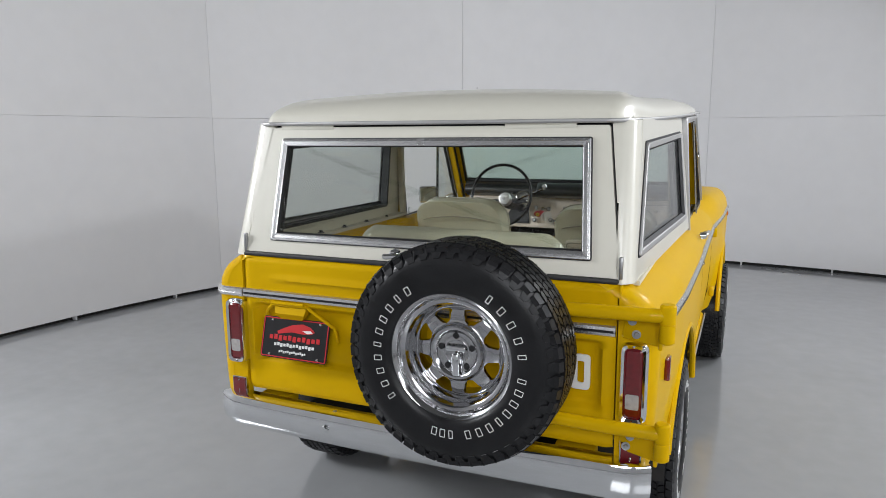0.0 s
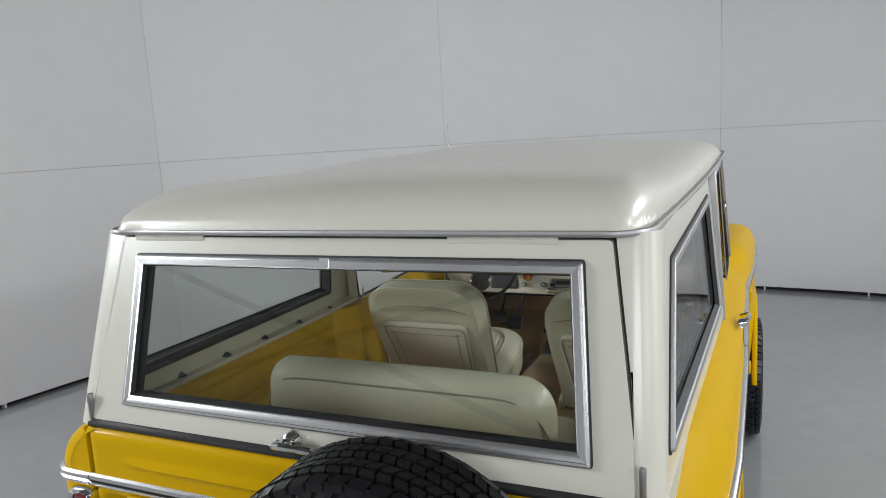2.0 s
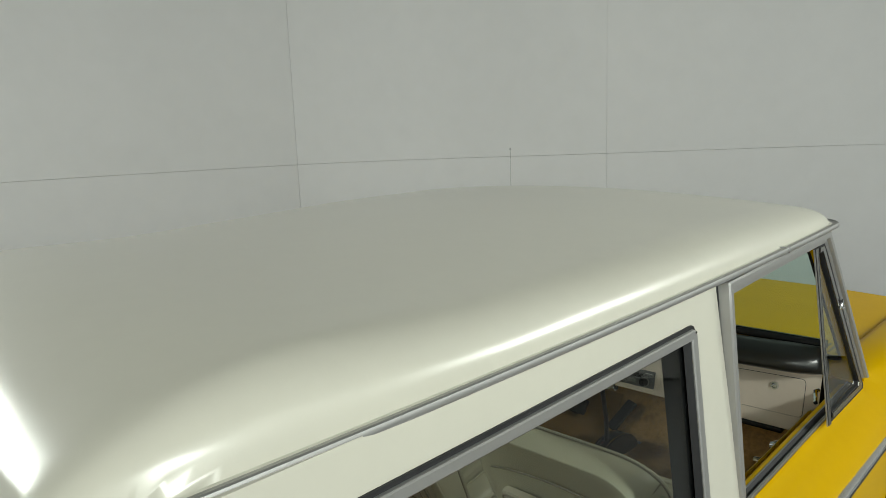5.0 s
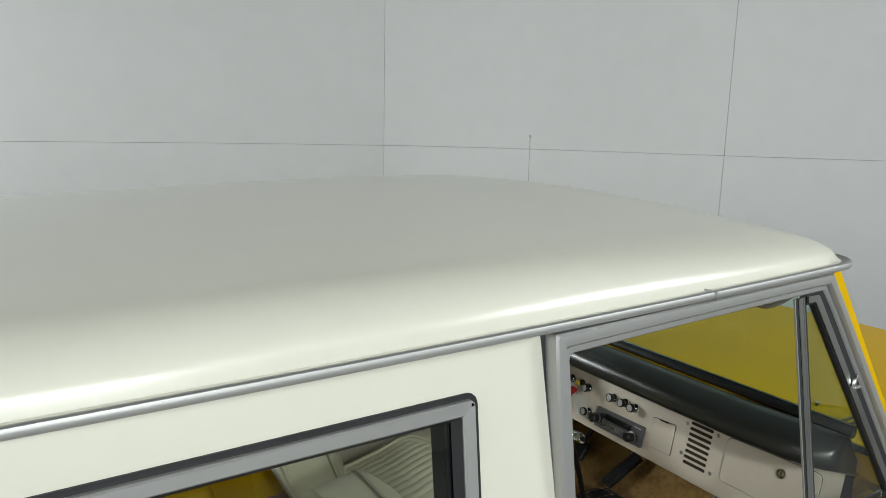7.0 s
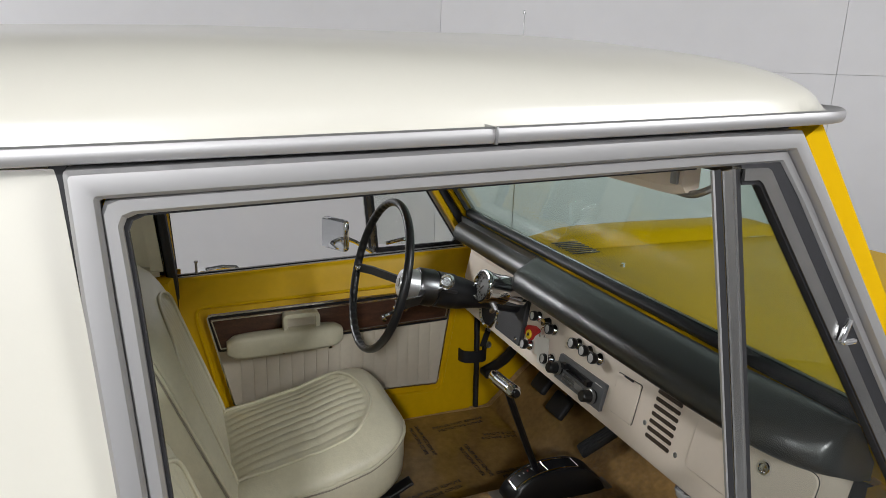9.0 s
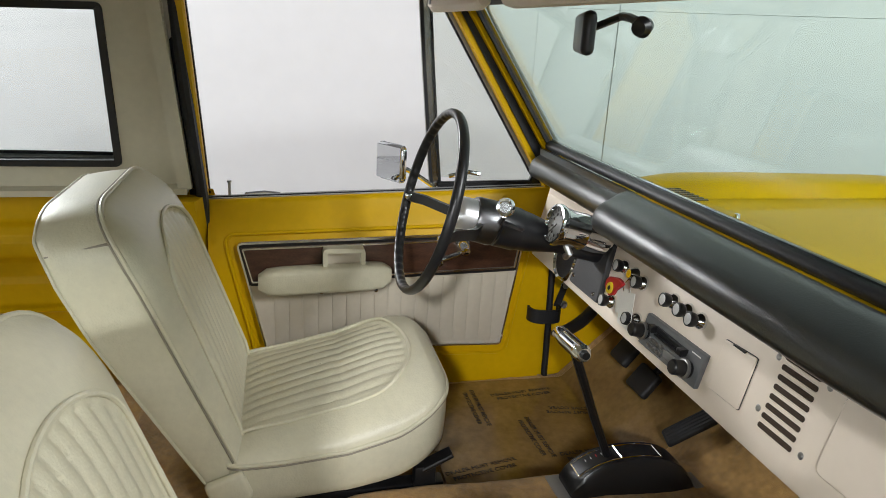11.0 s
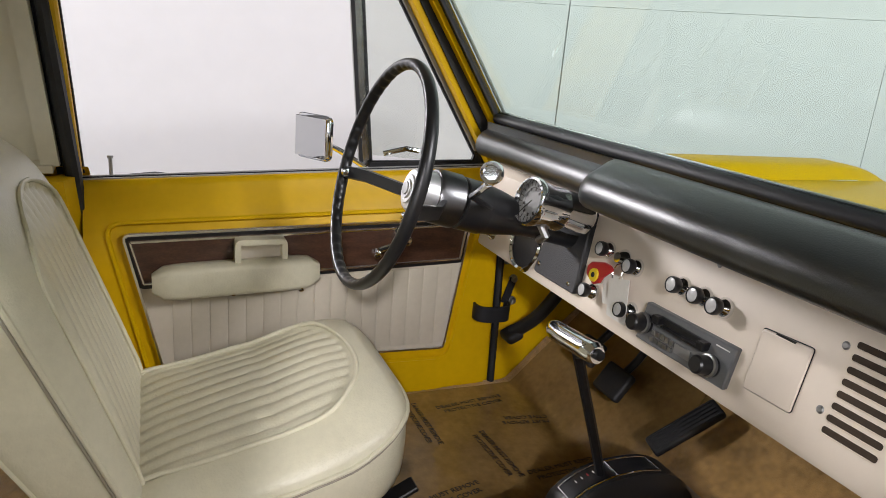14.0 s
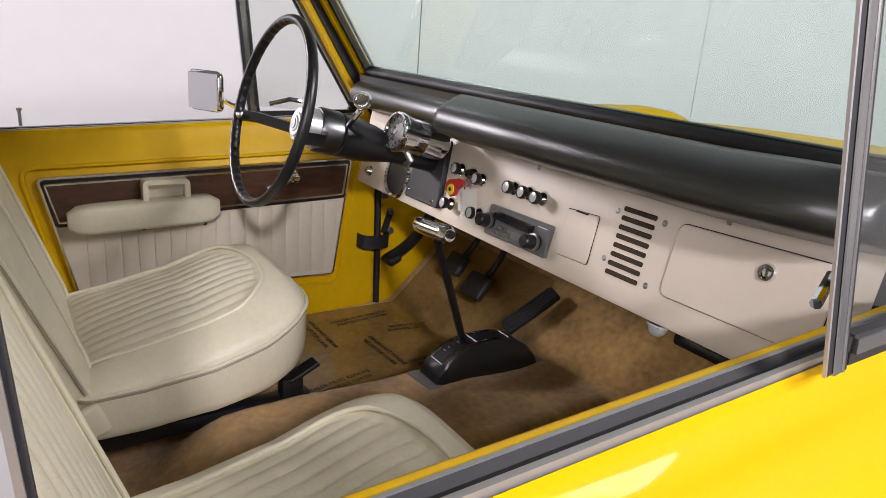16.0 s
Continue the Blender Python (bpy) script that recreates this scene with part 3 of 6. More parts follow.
def tread_mesh():
    """Staggered tread blocks with slanted ends, in seven rows, and shoulder lugs."""
    t = bmesh.new()
    rows = [(-0.094, 0.026, 52, 0.0, 12), (-0.064, 0.026, 66, 0.5, -26), (-0.032, 0.026, 74, 0.1, 30), (0.0, 0.028, 74, 0.2, -18), (0.032, 0.026, 74, 0.6, 30), (0.064, 0.026, 66, 0.7, -26), (0.094, 0.026, 52, 0.35, 12)]
    rnd = random.Random(5)
    for h, w, n, ph, skew in rows:
        for k in range(n):
            a = 2 * math.pi * (k + ph) / n
            ln = 2 * math.pi * 0.37 / n * (0.74 + 0.14 * rnd.random())
            r1 = 0.3735 if abs(h) < 0.07 else 0.3705
            sk = math.tan(math.radians(skew)) * w
            vs = []
            for r in (0.355, r1):
                for dh, da in ((-w / 2, -ln / 2 - sk / 2), (w / 2, -ln / 2 + sk / 2), (w / 2, ln / 2 + sk / 2 * 0.6), (0, ln / 2 + 0.005), (-w / 2, ln / 2 - sk / 2)):
                    shrink = 0.92 if r == r1 else 1.0
                    ang = a + da * shrink / 0.37
                    rad = r - (0.008 if abs(h + dh) > 0.1 else 0)
                    vs.append(t.verts.new((rad * math.cos(ang), rad * math.sin(ang), h + dh * shrink)))
            t.faces.new(vs[5:])
            for i in range(5):
                j = (i + 1) % 5
                t.faces.new((vs[i], vs[j], vs[5 + j], vs[5 + i]))
    for s in (-1, 1):
        for k in range(46):
            a = 2 * math.pi * (k + (0.35 if s > 0 else 0.0)) / 46
            ln = 2 * math.pi * 0.36 / 46 * 0.74
            vs = []
            for rad, h in ((0.364, 0.099), (0.345, 0.1075), (0.328, 0.1125)):
                for da in (-ln / 2, ln / 2):
                    ang = a + da * (1.0 if rad > 0.34 else 0.6) / 0.36
                    vs.append(t.verts.new((rad * math.cos(ang), rad * math.sin(ang), s * h)))
                    vs.append(t.verts.new(((rad - 0.008) * math.cos(ang), (rad - 0.008) * math.sin(ang), s * (h - 0.006))))
            for q in ((0, 2, 6, 4), (4, 6, 10, 8), (0, 4, 5, 1), (4, 8, 9, 5), (2, 3, 7, 6), (6, 7, 11, 10), (8, 10, 11, 9), (0, 1, 3, 2)):
                t.faces.new([vs[i] for i in q])
    return t


def letter_bar(w, h=0.026):
    """One white outlined bar, standing for a raised letter."""
    t = bmesh.new()
    for cx, cy, sx, sy in ((h / 2, 0, 0.0022, w), (-h / 2, 0, 0.0022, w), (0, -w / 2, h, 0.0022), (0, w / 2, h, 0.0022)):
        box((cx, cy, 0), (sx, sy, 0.0016), 0, 1, None, t)
    return t


LETTERS = []
for a0, a1, n in ((222, 118, 10), (62, 3, 5), (-4, -78, 8), (-84, -104, 3)):
    for k in range(n):
        LETTERS.append((math.radians(lerp(a0, a1, (k + 0.5) / n)), k % 4 == 0))


def rim_mesh():
    prof = [(0.185, -0.09), (0.205, -0.085), (0.207, 0.083), (0.213, 0.092), (0.213, 0.098), (0.206, 0.101), (0.198, 0.096), (0.192, 0.082), (0.187, 0.073), (0.180, 0.071), (0.174, 0.066), (0.171, 0.050), (0.168, 0.042), (0.162, 0.036), (0.160, 0.032), (0.157, 0.024), (0.153, 0.016), (0.151, 0.006), (0.153, -0.06)]
    return lathe(prof, 64)


def spoke_mesh():
    """Eight flared steel spokes between hub and rim, one mesh each."""
    t = bmesh.new()
    out = []
    for j in range(29):
        r = 0.094 + 0.066 * j / 28
        u = (r - 0.103) / 0.046
        gap = lerp(0.12, 0.262, u) * (1 - abs(2 * u - 1) ** 6) ** 0.5 if 0 < u < 1 else 0.0
        a = math.pi / 8 - gap
        h = interp(r, [(0.094, 0.036), (0.099, 0.029), (0.106, 0.026), (0.128, 0.026), (0.142, 0.022), (0.152, 0.016), (0.160, 0.022)])
        lip = 0.010 if gap else 0.0
        row = []
        for f, d in ((-1, lip + 0.004), (-0.985, lip * 0.5), (-0.93, 0.0), (-0.6, -0.0012 if gap else 0), (0, -0.002 if gap else 0), (0.6, -0.0012 if gap else 0), (0.93, 0.0), (0.985, lip * 0.5), (1, lip + 0.004)):
            row.append((r * math.cos(a * f), r * math.sin(a * f), h - (d if gap else 0.0)))
        out.append(row)
    skin([[V(p) for p in ring] for ring in out], False, False, t)
    return t


def hub_mesh():
    return lathe([(0, 0.0335), (0.040, 0.0335), (0.043, 0.035), (0.046, 0.0335), (0.068, 0.036), (0.073, 0.044), (0.080, 0.049), (0.088, 0.048), (0.094, 0.041), (0.0955, 0.030), (0.0955, 0.018), (0.0, 0.018)], 56)


def mesh_of(name, bm, mat_, smooth=35):
    ob = part(name, bm, mat_, None, "", None, smooth)
    me = ob.data
    bpy.data.objects.remove(ob)
    BASE.pop(name, None)
    return me


WHEEL = {"tyre": mesh_of("tyre", tyre_mesh(), TYRE), "tread": mesh_of("tread", tread_mesh(), TYRE, 20), "wide": mesh_of("letter_bar", letter_bar(0.0165), WHITE_INK), "slim": mesh_of("letter_bar", letter_bar(0.012), WHITE_INK),
         "rim": mesh_of("rim", rim_mesh(), WHEEL_CHROME), "spoke": mesh_of("spoke", spoke_mesh(), WHEEL_CHROME, 40), "hub": mesh_of("hub", hub_mesh(), WHEEL_CHROME),
         "nut": mesh_of("lug_nut", lathe([(0, 0.018), (0.006, 0.017), (0.010, 0.010), (0.010, 0)], 6), CHROME)}


def wheel(name, at, axis, spin, label, nuts=5):
    m = Matrix.Translation(at) @ V(axis).to_track_quat("Z", "Y").to_matrix().to_4x4() @ Matrix.Rotation(spin, 4, "Z") @ Matrix.Scale(0.915, 4)
    t = link_mesh(name, WHEEL["tyre"], car, label, m)
    link_mesh("tread", WHEEL["tread"], t, "", m)
    for a, slim in LETTERS:
        link_mesh("letter_bar", WHEEL["slim" if slim else "wide"], t, "", m @ Matrix.Rotation(a, 4, "Z") @ Matrix.Translation((0.252, 0, 0.1168)))
    link_mesh("rim", WHEEL["rim"], t, "deep chrome steel rim", m)
    for k in range(8):
        link_mesh("spoke", WHEEL["spoke"], t, "", m @ Matrix.Rotation(math.pi / 4 * k, 4, "Z"))
    link_mesh("hub", WHEEL["hub"], t, "chrome wheel hub", m)
    for k in range(nuts):
        link_mesh("lug_nut", WHEEL["nut"], t, "", m @ Matrix.Rotation(2 * math.pi / 5 * k, 4, "Z") @ Matrix.Translation((0.062, 0, 0.03)))
    return t


SPARE = (0.279, -0.2275, 0.953)
spare = wheel("spare_wheel", SPARE, (0, -1, 0), 0.0, "black all-terrain spare wheel with chrome spoked rim", 0)
# Black discs on the hub paint the dark of the empty stud holes.
for k in range(5):
    a = math.radians(20 + 72 * k)
    part("stud_hole_shade", disc_knob([(0, 0.0005), (0.009, 0.0005), (0.010, 0)], (SPARE[0] + 0.052 * math.cos(a), SPARE[1] - 0.0335, SPARE[2] + 0.052 * math.sin(a)), (0, -1, 0), 12), BLACK, spare)
lockp = box((SPARE[0] + 0.002, SPARE[1] - 0.044, SPARE[2] - 0.035), (0.026, 0.022, 0.075), 0.009, 3)
box((SPARE[0], SPARE[1] - 0.037, SPARE[2] + 0.012), (0.062, 0.012, 0.016), 0.004, 2, None, lockp)
part("wheel_lock", lockp, CHROME, spare, "bright metal wheel lock plate")
part("valve", disc_knob([(0, 0.02), (0.003, 0.02), (0.004, 0)], (SPARE[0] - 0.05, SPARE[1] - 0.06, SPARE[2] - 0.165), (0, -1, 0), 8), BLACK, spare)
for s in (-1, 1):
    for ax in AXLES:
        wheel("road_wheel", (s * (0.766 if ax < 1 else 0.864), ax, 0.343), (s, 0, 0), 0.7 if ax < 1 else 2.2, "black all-terrain tyre on chrome spoked rim")

# swing-away spare carrier
carrier = tube([(0.862, -0.115, 1.088), (0.70, -0.125, 1.088), (0.30, -0.125, 1.080), (0.22, -0.125, 1.05), (0.22, -0.125, 0.82), (0.30, -0.125, 0.742), (0.70, -0.125, 0.735), (0.862, -0.115, 0.733)], 0.021, 14)
spare_carrier = part("spare_carrier", carrier, YELLOW, car, "yellow tubular swing-away spare wheel carrier")
for z in (1.061, 0.704):
    part("hinge_barrel", lathe([(0, 0.058), (0.018, 0.058), (0.023, 0.053), (0.023, 0.002), (0.0205, 0.0), (0.023, -0.002), (0.023, -0.053), (0.018, -0.058), (0, -0.058)], 20, Matrix.Translation((0.868, -0.115, z + 0.005))), YELLOW, spare_carrier)
    arm = box((0.797, -0.064, z - 0.030), (0.125, 0.010, 0.085), 0.006, 2, Matrix.Rotation(math.radians(-14), 4, "Z") @ Matrix.Rotation(math.radians(5), 4, "Y"))
    box((0.852, -0.094, z - 0.034), (0.012, 0.06, 0.080), 0.004, 2, None, arm)
    part("hinge_bracket", arm, YELLOW, spare_carrier)
for x, z in ((0.763, 1.052), (0.777, 1.013), (0.770, 0.690), (0.758, 0.655)):
    bolt = disc_knob([(0, 0.0095), (0.006, 0.009), (0.008, 0.003), (0.0135, 0.0025), (0.0135, 0)], (x, YR - 0.026 + 0.24 * (0.79 - x), z), (0.2, -1, 0), 12)
    part("bolt", bolt, STEEL, spare_carrier, "dull steel bolt with washer")


# ---- cream hardtop ----
def rear_y(z):
    return -0.025 + (z - 1.153) * 0.30


def top_x(y, z):
    return 0.735 + 0.02 * y + (1.58 - z) * (0.042 + 0.045 * y)


def drip_z(y):
    return 1.645 + 0.024 * (y - 0.12) + 0.0055 * (y - 0.12) ** 2


hardtop = part("hardtop_liner", box((0, 1.06, 1.668), (1.36, 1.80, 0.02), 0.006), CREAM_IN, car, "cream painted hardtop inner lining")
for s in (-1, 1):
    L = lambda loop, d=0.0: [(s * (top_x(y, z) + d), y, z) for y, z in loop]
    win_o = rounded([(0.075, 1.222), (1.247, 1.208), (1.240, 1.600), (0.238, 1.570)], 0.010, 5)
    out_o = rounded([(0.045, 1.150), (1.398, 1.146), (1.352, 1.668), (0.190, 1.646)], 0.004, 5)
    wall_side = part("hardtop_side", ring_panel(L(out_o), L(win_o), (-s * 0.028, 0, 0)), CREAM, car, "cream hardtop side wall with fixed window", smooth=40)
    lin_o = rounded([(0.055, 1.158), (1.388, 1.156), (1.342, 1.658), (0.200, 1.636)], 0.004, 5)
    win_i = rounded([(0.090, 1.211), (1.231, 1.208), (1.223, 1.587), (0.252, 1.557)], 0.018, 5)
    part("inner_lining", ring_panel(L(lin_o, -0.034), L(win_i, -0.034), (-s * 0.012, 0, 0)), CREAM_IN, wall_side)
    part("gasket", ring_panel(L(inset_loop(win_o, -0.0065), 0.003), L(inset_loop(win_o, 0.004), 0.003), (-s * 0.02, 0, 0)), RUBBER, wall_side, "black rubber window gasket")
    part("glazing_rubber", loop_skin([L(inset_loop(win_o, 0.0195), 0.0065), L(inset_loop(win_o, 0.021), -0.004), L(inset_loop(win_o, 0.030), -0.0055)]), RUBBER, wall_side)
    fo, fi = inset_loop(win_o, 0.001), inset_loop(win_o, 0.020)
    part("window_frame", loop_skin([L(fo, -0.01), L(fo, 0.009), L(inset_loop(win_o, 0.003), 0.0115), L(inset_loop(win_o, 0.0175), 0.0105), L(fi, 0.008), L(fi, 0.004)]), ALU, wall_side, "bright aluminium window frame")
    part("inner_gasket", ring_panel(L(inset_loop(win_i, 0.001), -0.0135), L(inset_loop(win_i, 0.017), -0.0135), (-s * 0.038, 0, 0)), RUBBER, wall_side)
    pane = []
    for k in range(9):
        t = k / 8
        a_, b_ = V((0.094, 1.237)).lerp(V((0.245, 1.556)), t), V((1.231, 1.224)).lerp(V((1.224, 1.584)), t)
        row = [a_.lerp(b_, i / 16) for i in range(17)]
        pane.append([(s * (top_x(q.x, q.y) - 0.008), q.x, q.y) for q in row] + [(s * (top_x(q.x, q.y) - 0.012), q.x, q.y) for q in reversed(row)])
    part("glass", skin(pane), GLASS_SIDE, wall_side, "grey tinted fixed side glass")
    # rounded rear corner post
    rings = []
    for z in (1.150, 1.27, 1.39, 1.51, 1.643):
        y0, xe, xs = rear_y(z), top_x(0.06, z), lerp(0.712 if s < 0 else 0.722, 0.654, (z - 1.15) / 0.48) - (0.016 if s < 0 else 0)
        arc = [(xs, y0)]
        rr = 0.052
        for k in range(9):
            a = k / 8 * math.pi / 2
            arc.append((xe - rr + rr * math.sin(a), y0 + rr - rr * math.cos(a)))
        arc += [(xe + 0.02 * 0.05, max(y0 + 0.055, 0.045 + (z - 1.15) * 0.296)), (xe - 0.03, y0 + 0.09), (xe - 0.035, y0 + 0.05), (xs, y0 + 0.03)]
        rings.append([(s * x, y, z) for x, y in arc])
    part("corner_post", skin(rings), CREAM, wall_side, smooth=50)

# liftgate with fixed glass
G = lambda loop, d=0.0: [(x, rear_y(z) - d, z) for x, z in loop]
lg_o = rounded([(-0.690, 1.166), (0.7125, 1.166), (0.6465, 1.628), (-0.646, 1.628)], 0.012, 5)
lg_w = rounded([(-0.581, 1.213), (0.622, 1.216), (0.592, 1.588), (-0.585, 1.584)], 0.005, 5)
liftgate = part("liftgate", ring_panel(G(lg_o), G(lg_w), (0, 0.03, 0)), CREAM, car, "cream painted liftgate with large fixed window")
part("gap_seal", ring_panel(G(inset_loop(lg_o, -0.007), -0.018), G(inset_loop(lg_o, 0.02), -0.018), (0, 0.012, 0)), RUBBER, liftgate)
part("gasket", ring_panel(G(inset_loop(lg_w, -0.0035), 0.003), G(inset_loop(lg_w, 0.004), 0.003), (0, 0.02, 0)), RUBBER, liftgate, "black rubber window gasket")
part("glazing_rubber", loop_skin([G(inset_loop(lg_w, 0.0248), 0.006), G(inset_loop(lg_w, 0.0258), -0.003), G(inset_loop(lg_w, 0.0295), -0.0045)]), RUBBER, liftgate)
part("window_frame", loop_skin([G(lg_w, -0.01), G(lg_w, 0.009), G(inset_loop(lg_w, 0.003), 0.0115), G(inset_loop(lg_w, 0.008), 0.0118), G(inset_loop(lg_w, 0.009), 0.0106), G(inset_loop(lg_w, 0.022), 0.0100), G(inset_loop(lg_w, 0.025), 0.0075), G(inset_loop(lg_w, 0.025), 0.004)]), TRIM, liftgate, "bright aluminium window frame")
part("frame_joint", box((0.0, rear_y(1.5735) - 0.0112, 1.5735), (0.026, 0.0024, 0.0255), 0.0005, 1, Matrix.Rotation(math.atan(-0.30), 4, "X")), TRIM, liftgate)
for x, z, a in ((-0.572, 1.5715, 45), (0.579, 1.5750, -45), (-0.568, 1.2265, -45), (0.609, 1.2290, 45)):
    part("mitre_line", box((x, rear_y(z) - 0.0112, z), (0.0012, 0.0012, 0.031), 0, 1, Matrix.Rotation(math.atan(-0.30), 4, "X") @ Matrix.Rotation(math.radians(-a), 4, "Y")), STEEL, liftgate)
part("inner_gasket", ring_panel(G(inset_loop(lg_w, -0.004), -0.0125), G(inset_loop(lg_w, 0.020), -0.0125), (0, 0.030, 0)), RUBBER, liftgate)
part("glass", plate(G(inset_loop(lg_w, 0.018), -0.006), (0, 0.004, 0)), GLASS, liftgate, "large clear rear window glass")
for x0, x1 in ((-0.60, -0.37), (0.30, 0.54)):
    hb = box(((x0 + x1) / 2, rear_y(1.628) - 0.0015, 1.628), (x1 - x0, 0.006, 0.018), 0.001)
    for k in range(5):
        w = (x1 - x0) / 5
        a = x0 + w * (k + 0.5)
        sweep([(a - w * 0.46, rear_y(1.634) - 0.005, 1.6345), (a + w * 0.46, rear_y(1.634) - 0.005, 1.6345)], circle(0.0055 if k % 2 else 0.0048, 10), False, (0, 1, 0), hb)
    part("hinge", hb, CREAM, liftgate, "painted piano hinge leaf")
for s in (-1, 1):
    part("edge_hinge", box((s * 0.704 + 0.013, rear_y(1.20) - 0.006, 1.198), (0.012, 0.014, 0.07), 0.003), STEEL, liftgate, "small steel latch plate")
hd = tube([(-0.075, -0.045, 1.188), (-0.07, -0.062, 1.190), (-0.02, -0.068, 1.194), (0.03, -0.064, 1.190)], 0.009, 10)
disc_knob([(0, 0.028), (0.012, 0.026), (0.018, 0.02), (0.020, 0)], (-0.045, -0.022, 1.193), (0, -1, 0), 20, hd)
part("liftgate_handle", hd, CHROME, liftgate, "chrome turn handle")

# domed roof over the drip rail
def roof_edge(n_side=60, n_arc=14):
    """The drip rail in plan, from the middle of the rear edge round and back."""
    pts = []
    y0, y1, r0, r1 = 0.112, 2.082, 0.075, 0.060
    half = []
    for k in range(9):
        half.append((k / 8 * (0.712 - r0), y0 - 0.0 + 0.004 * (k / 8) ** 2))
    for k in range(1, n_arc + 1):
        a = k / n_arc * math.pi / 2
        half.append((0.712 - r0 + r0 * math.sin(a), y0 + r0 - r0 * math.cos(a)))
    for k in range(1, n_side + 1):
        t = k / n_side
        half.append((lerp(0.712, 0.779, 1 - (1 - t) ** 1.6), lerp(y0 + r0, y1 - r1, t)))
    for k in range(1, n_arc + 1):
        a = k / n_arc * math.pi / 2
        half.append((0.779 - r1 + r1 * math.cos(a), y1 - r1 + r1 * math.sin(a)))
    for k in range(1, 9):
        half.append((lerp(0.779 - r1, 0, k / 8), y1 + 0.012 * (k / 8)))
    loop = half + [(-x, y) for x, y in half[-2:0:-1]]
    return loop


RE = roof_edge()
CY = 1.08


def roof_half(y):
    """Half the roof's width at y, just inside the drip rail."""
    t = min(1.0, max(0.0, (y - 0.187) / 1.835))
    return 0.704 + 0.067 * (1 - (1 - t) ** 1.6)


def roof_rise(x, y):
    """Height of the pressed roof over the drip rail: rounded shoulders and a low crown."""
    w, rear, front = roof_half(y), step(0.8, 0.15, y), step(1.4, 2.0, y)
    fall = [min(1.0, max(0.0, 1 - d / r)) for d, r in ((w - abs(x), 0.115), (y - 0.113, 0.369), (2.076 - y, 0.191))]
    a = min(1.0, sum(f ** 5 for f in fall) ** 0.2)
    along = 1 + (0.449 if y > 1.0 else -0.133) * (y - 1.0) ** 2
    rise = 0.0677 - 0.0184 * front + 0.0289 * rear
    return math.sqrt(1 - a * a) * rise + 0.0311 * (1 - min(1.0, (x / w) ** 2)) * along * math.sqrt(1 - max(fall[1:]) ** 2)


rings = []
for t in (1.0, 0.994, 0.99, 0.986, 0.981, 0.975, 0.967, 0.957, 0.945, 0.93, 0.91, 0.89, 0.865, 0.84, 0.81, 0.77, 0.72, 0.66, 0.59, 0.5, 0.4, 0.3, 0.2, 0.1, 0.03):
    ring = []
    for x, y in RE:
        px, py = x * t, CY + (y - CY) * t
        ring.append((px, py, drip_z(py) + (0.001 + roof_rise(px, py) if t < 1.0 else -0.003)))
    rings.append(ring)
part("roof", skin(rings, True, True), CREAM, car, "domed cream painted steel roof", smooth=60)
rail = [(x, y, drip_z(y)) for x, y in RE]
part("drip_rail", sweep(rail, [(0.012, -0.0105), (-0.007, -0.0105), (-0.0105, -0.0095), (-0.0125, -0.007), (-0.0130, -0.004), (-0.0128, -0.001), (-0.0115, 0.002), (-0.0085, 0.0035), (-0.006, 0.0025), (0.0, 0.0), (0.012, 0.0)], True), ALU, car, "bright aluminium drip rail moulding")
for x, y, w in ((0.0, 0.112, 0.02), (0.7765, 1.67, 0.0)):
    part("rail_joint", box((x, y, drip_z(y) - 0.0035), (0.002 if w else 0.0264, 0.0264 if w else 0.002, 0.0145), 0.0004), STEEL, car)

# ---- windscreen surround, cowl and bonnet ----
def screen_y(z):
    return 2.045 + (1.69 - z) * 0.70


W = lambda loop, d=0.0: [(x, screen_y(z) + d, z) for x, z in loop]
ws_o = rounded([(-0.778, 1.165), (0.778, 1.165), (0.745, 1.690), (-0.745, 1.690)], 0.02, 5)
ws_i = rounded([(-0.722, 1.225), (0.745, 1.225), (0.715, 1.640), (-0.686, 1.640)], [0.05, 0.03, 0.03, 0.05], 5)
surround = part("windscreen_surround", ring_panel(W(ws_o, -0.034), W(ws_i, -0.034), (0, 0.030, 0.017)), YELLOW, car, "yellow windscreen surround and pillars")
part("gasket", ring_panel(W(inset_loop(ws_i, -0.002), -0.020), W(inset_loop(ws_i, 0.014), -0.020), (0, 0.012, 0.007)), RUBBER, surround, "black rubber windscreen gasket")
part("bright_bead", sweep(W(inset_loop(ws_i, 0.006), 0.012), circle(0.004, 6), True, (0, 0.7, 0.7)), ALU, surround)
wg = part("glass", plate(W(inset_loop(ws_i, 0.012), -0.015), (0, 0.005, 0.003)), WINDSCREEN, surround, "green tinted windscreen glass")
wg.visible_shadow = False
for s in (-1, 1):
    part("pillar_fold", sweep([(s * 0.742, screen_y(1.692) - 0.002, 1.692), (s * 0.752, screen_y(1.45) - 0.002, 1.45), (s * 0.768, screen_y(1.17) - 0.002, 1.17)], [(-0.022, -0.012), (0.014, -0.016), (0.020, -0.010), (0.020, 0.004), (0.012, 0.014), (-0.022, 0.012)] if s > 0 else [(-0.022, -0.012), (0.012, -0.014), (0.020, -0.004), (0.020, 0.010), (0.014, 0.016), (-0.022, 0.012)], False, (0, 0.7, 0.7)), YELLOW, surround, smooth=40)


def bonnet_z(x, y):
    a = abs(x)
    z = 1.150 + 0.022 * (1 - (a / 0.655) ** 2) - 0.02 * max(0, (y - 3.2)) ** 2
    return z


def fender_top(y):
    return 1.172 - 0.012 * max(0, y - 3.0)


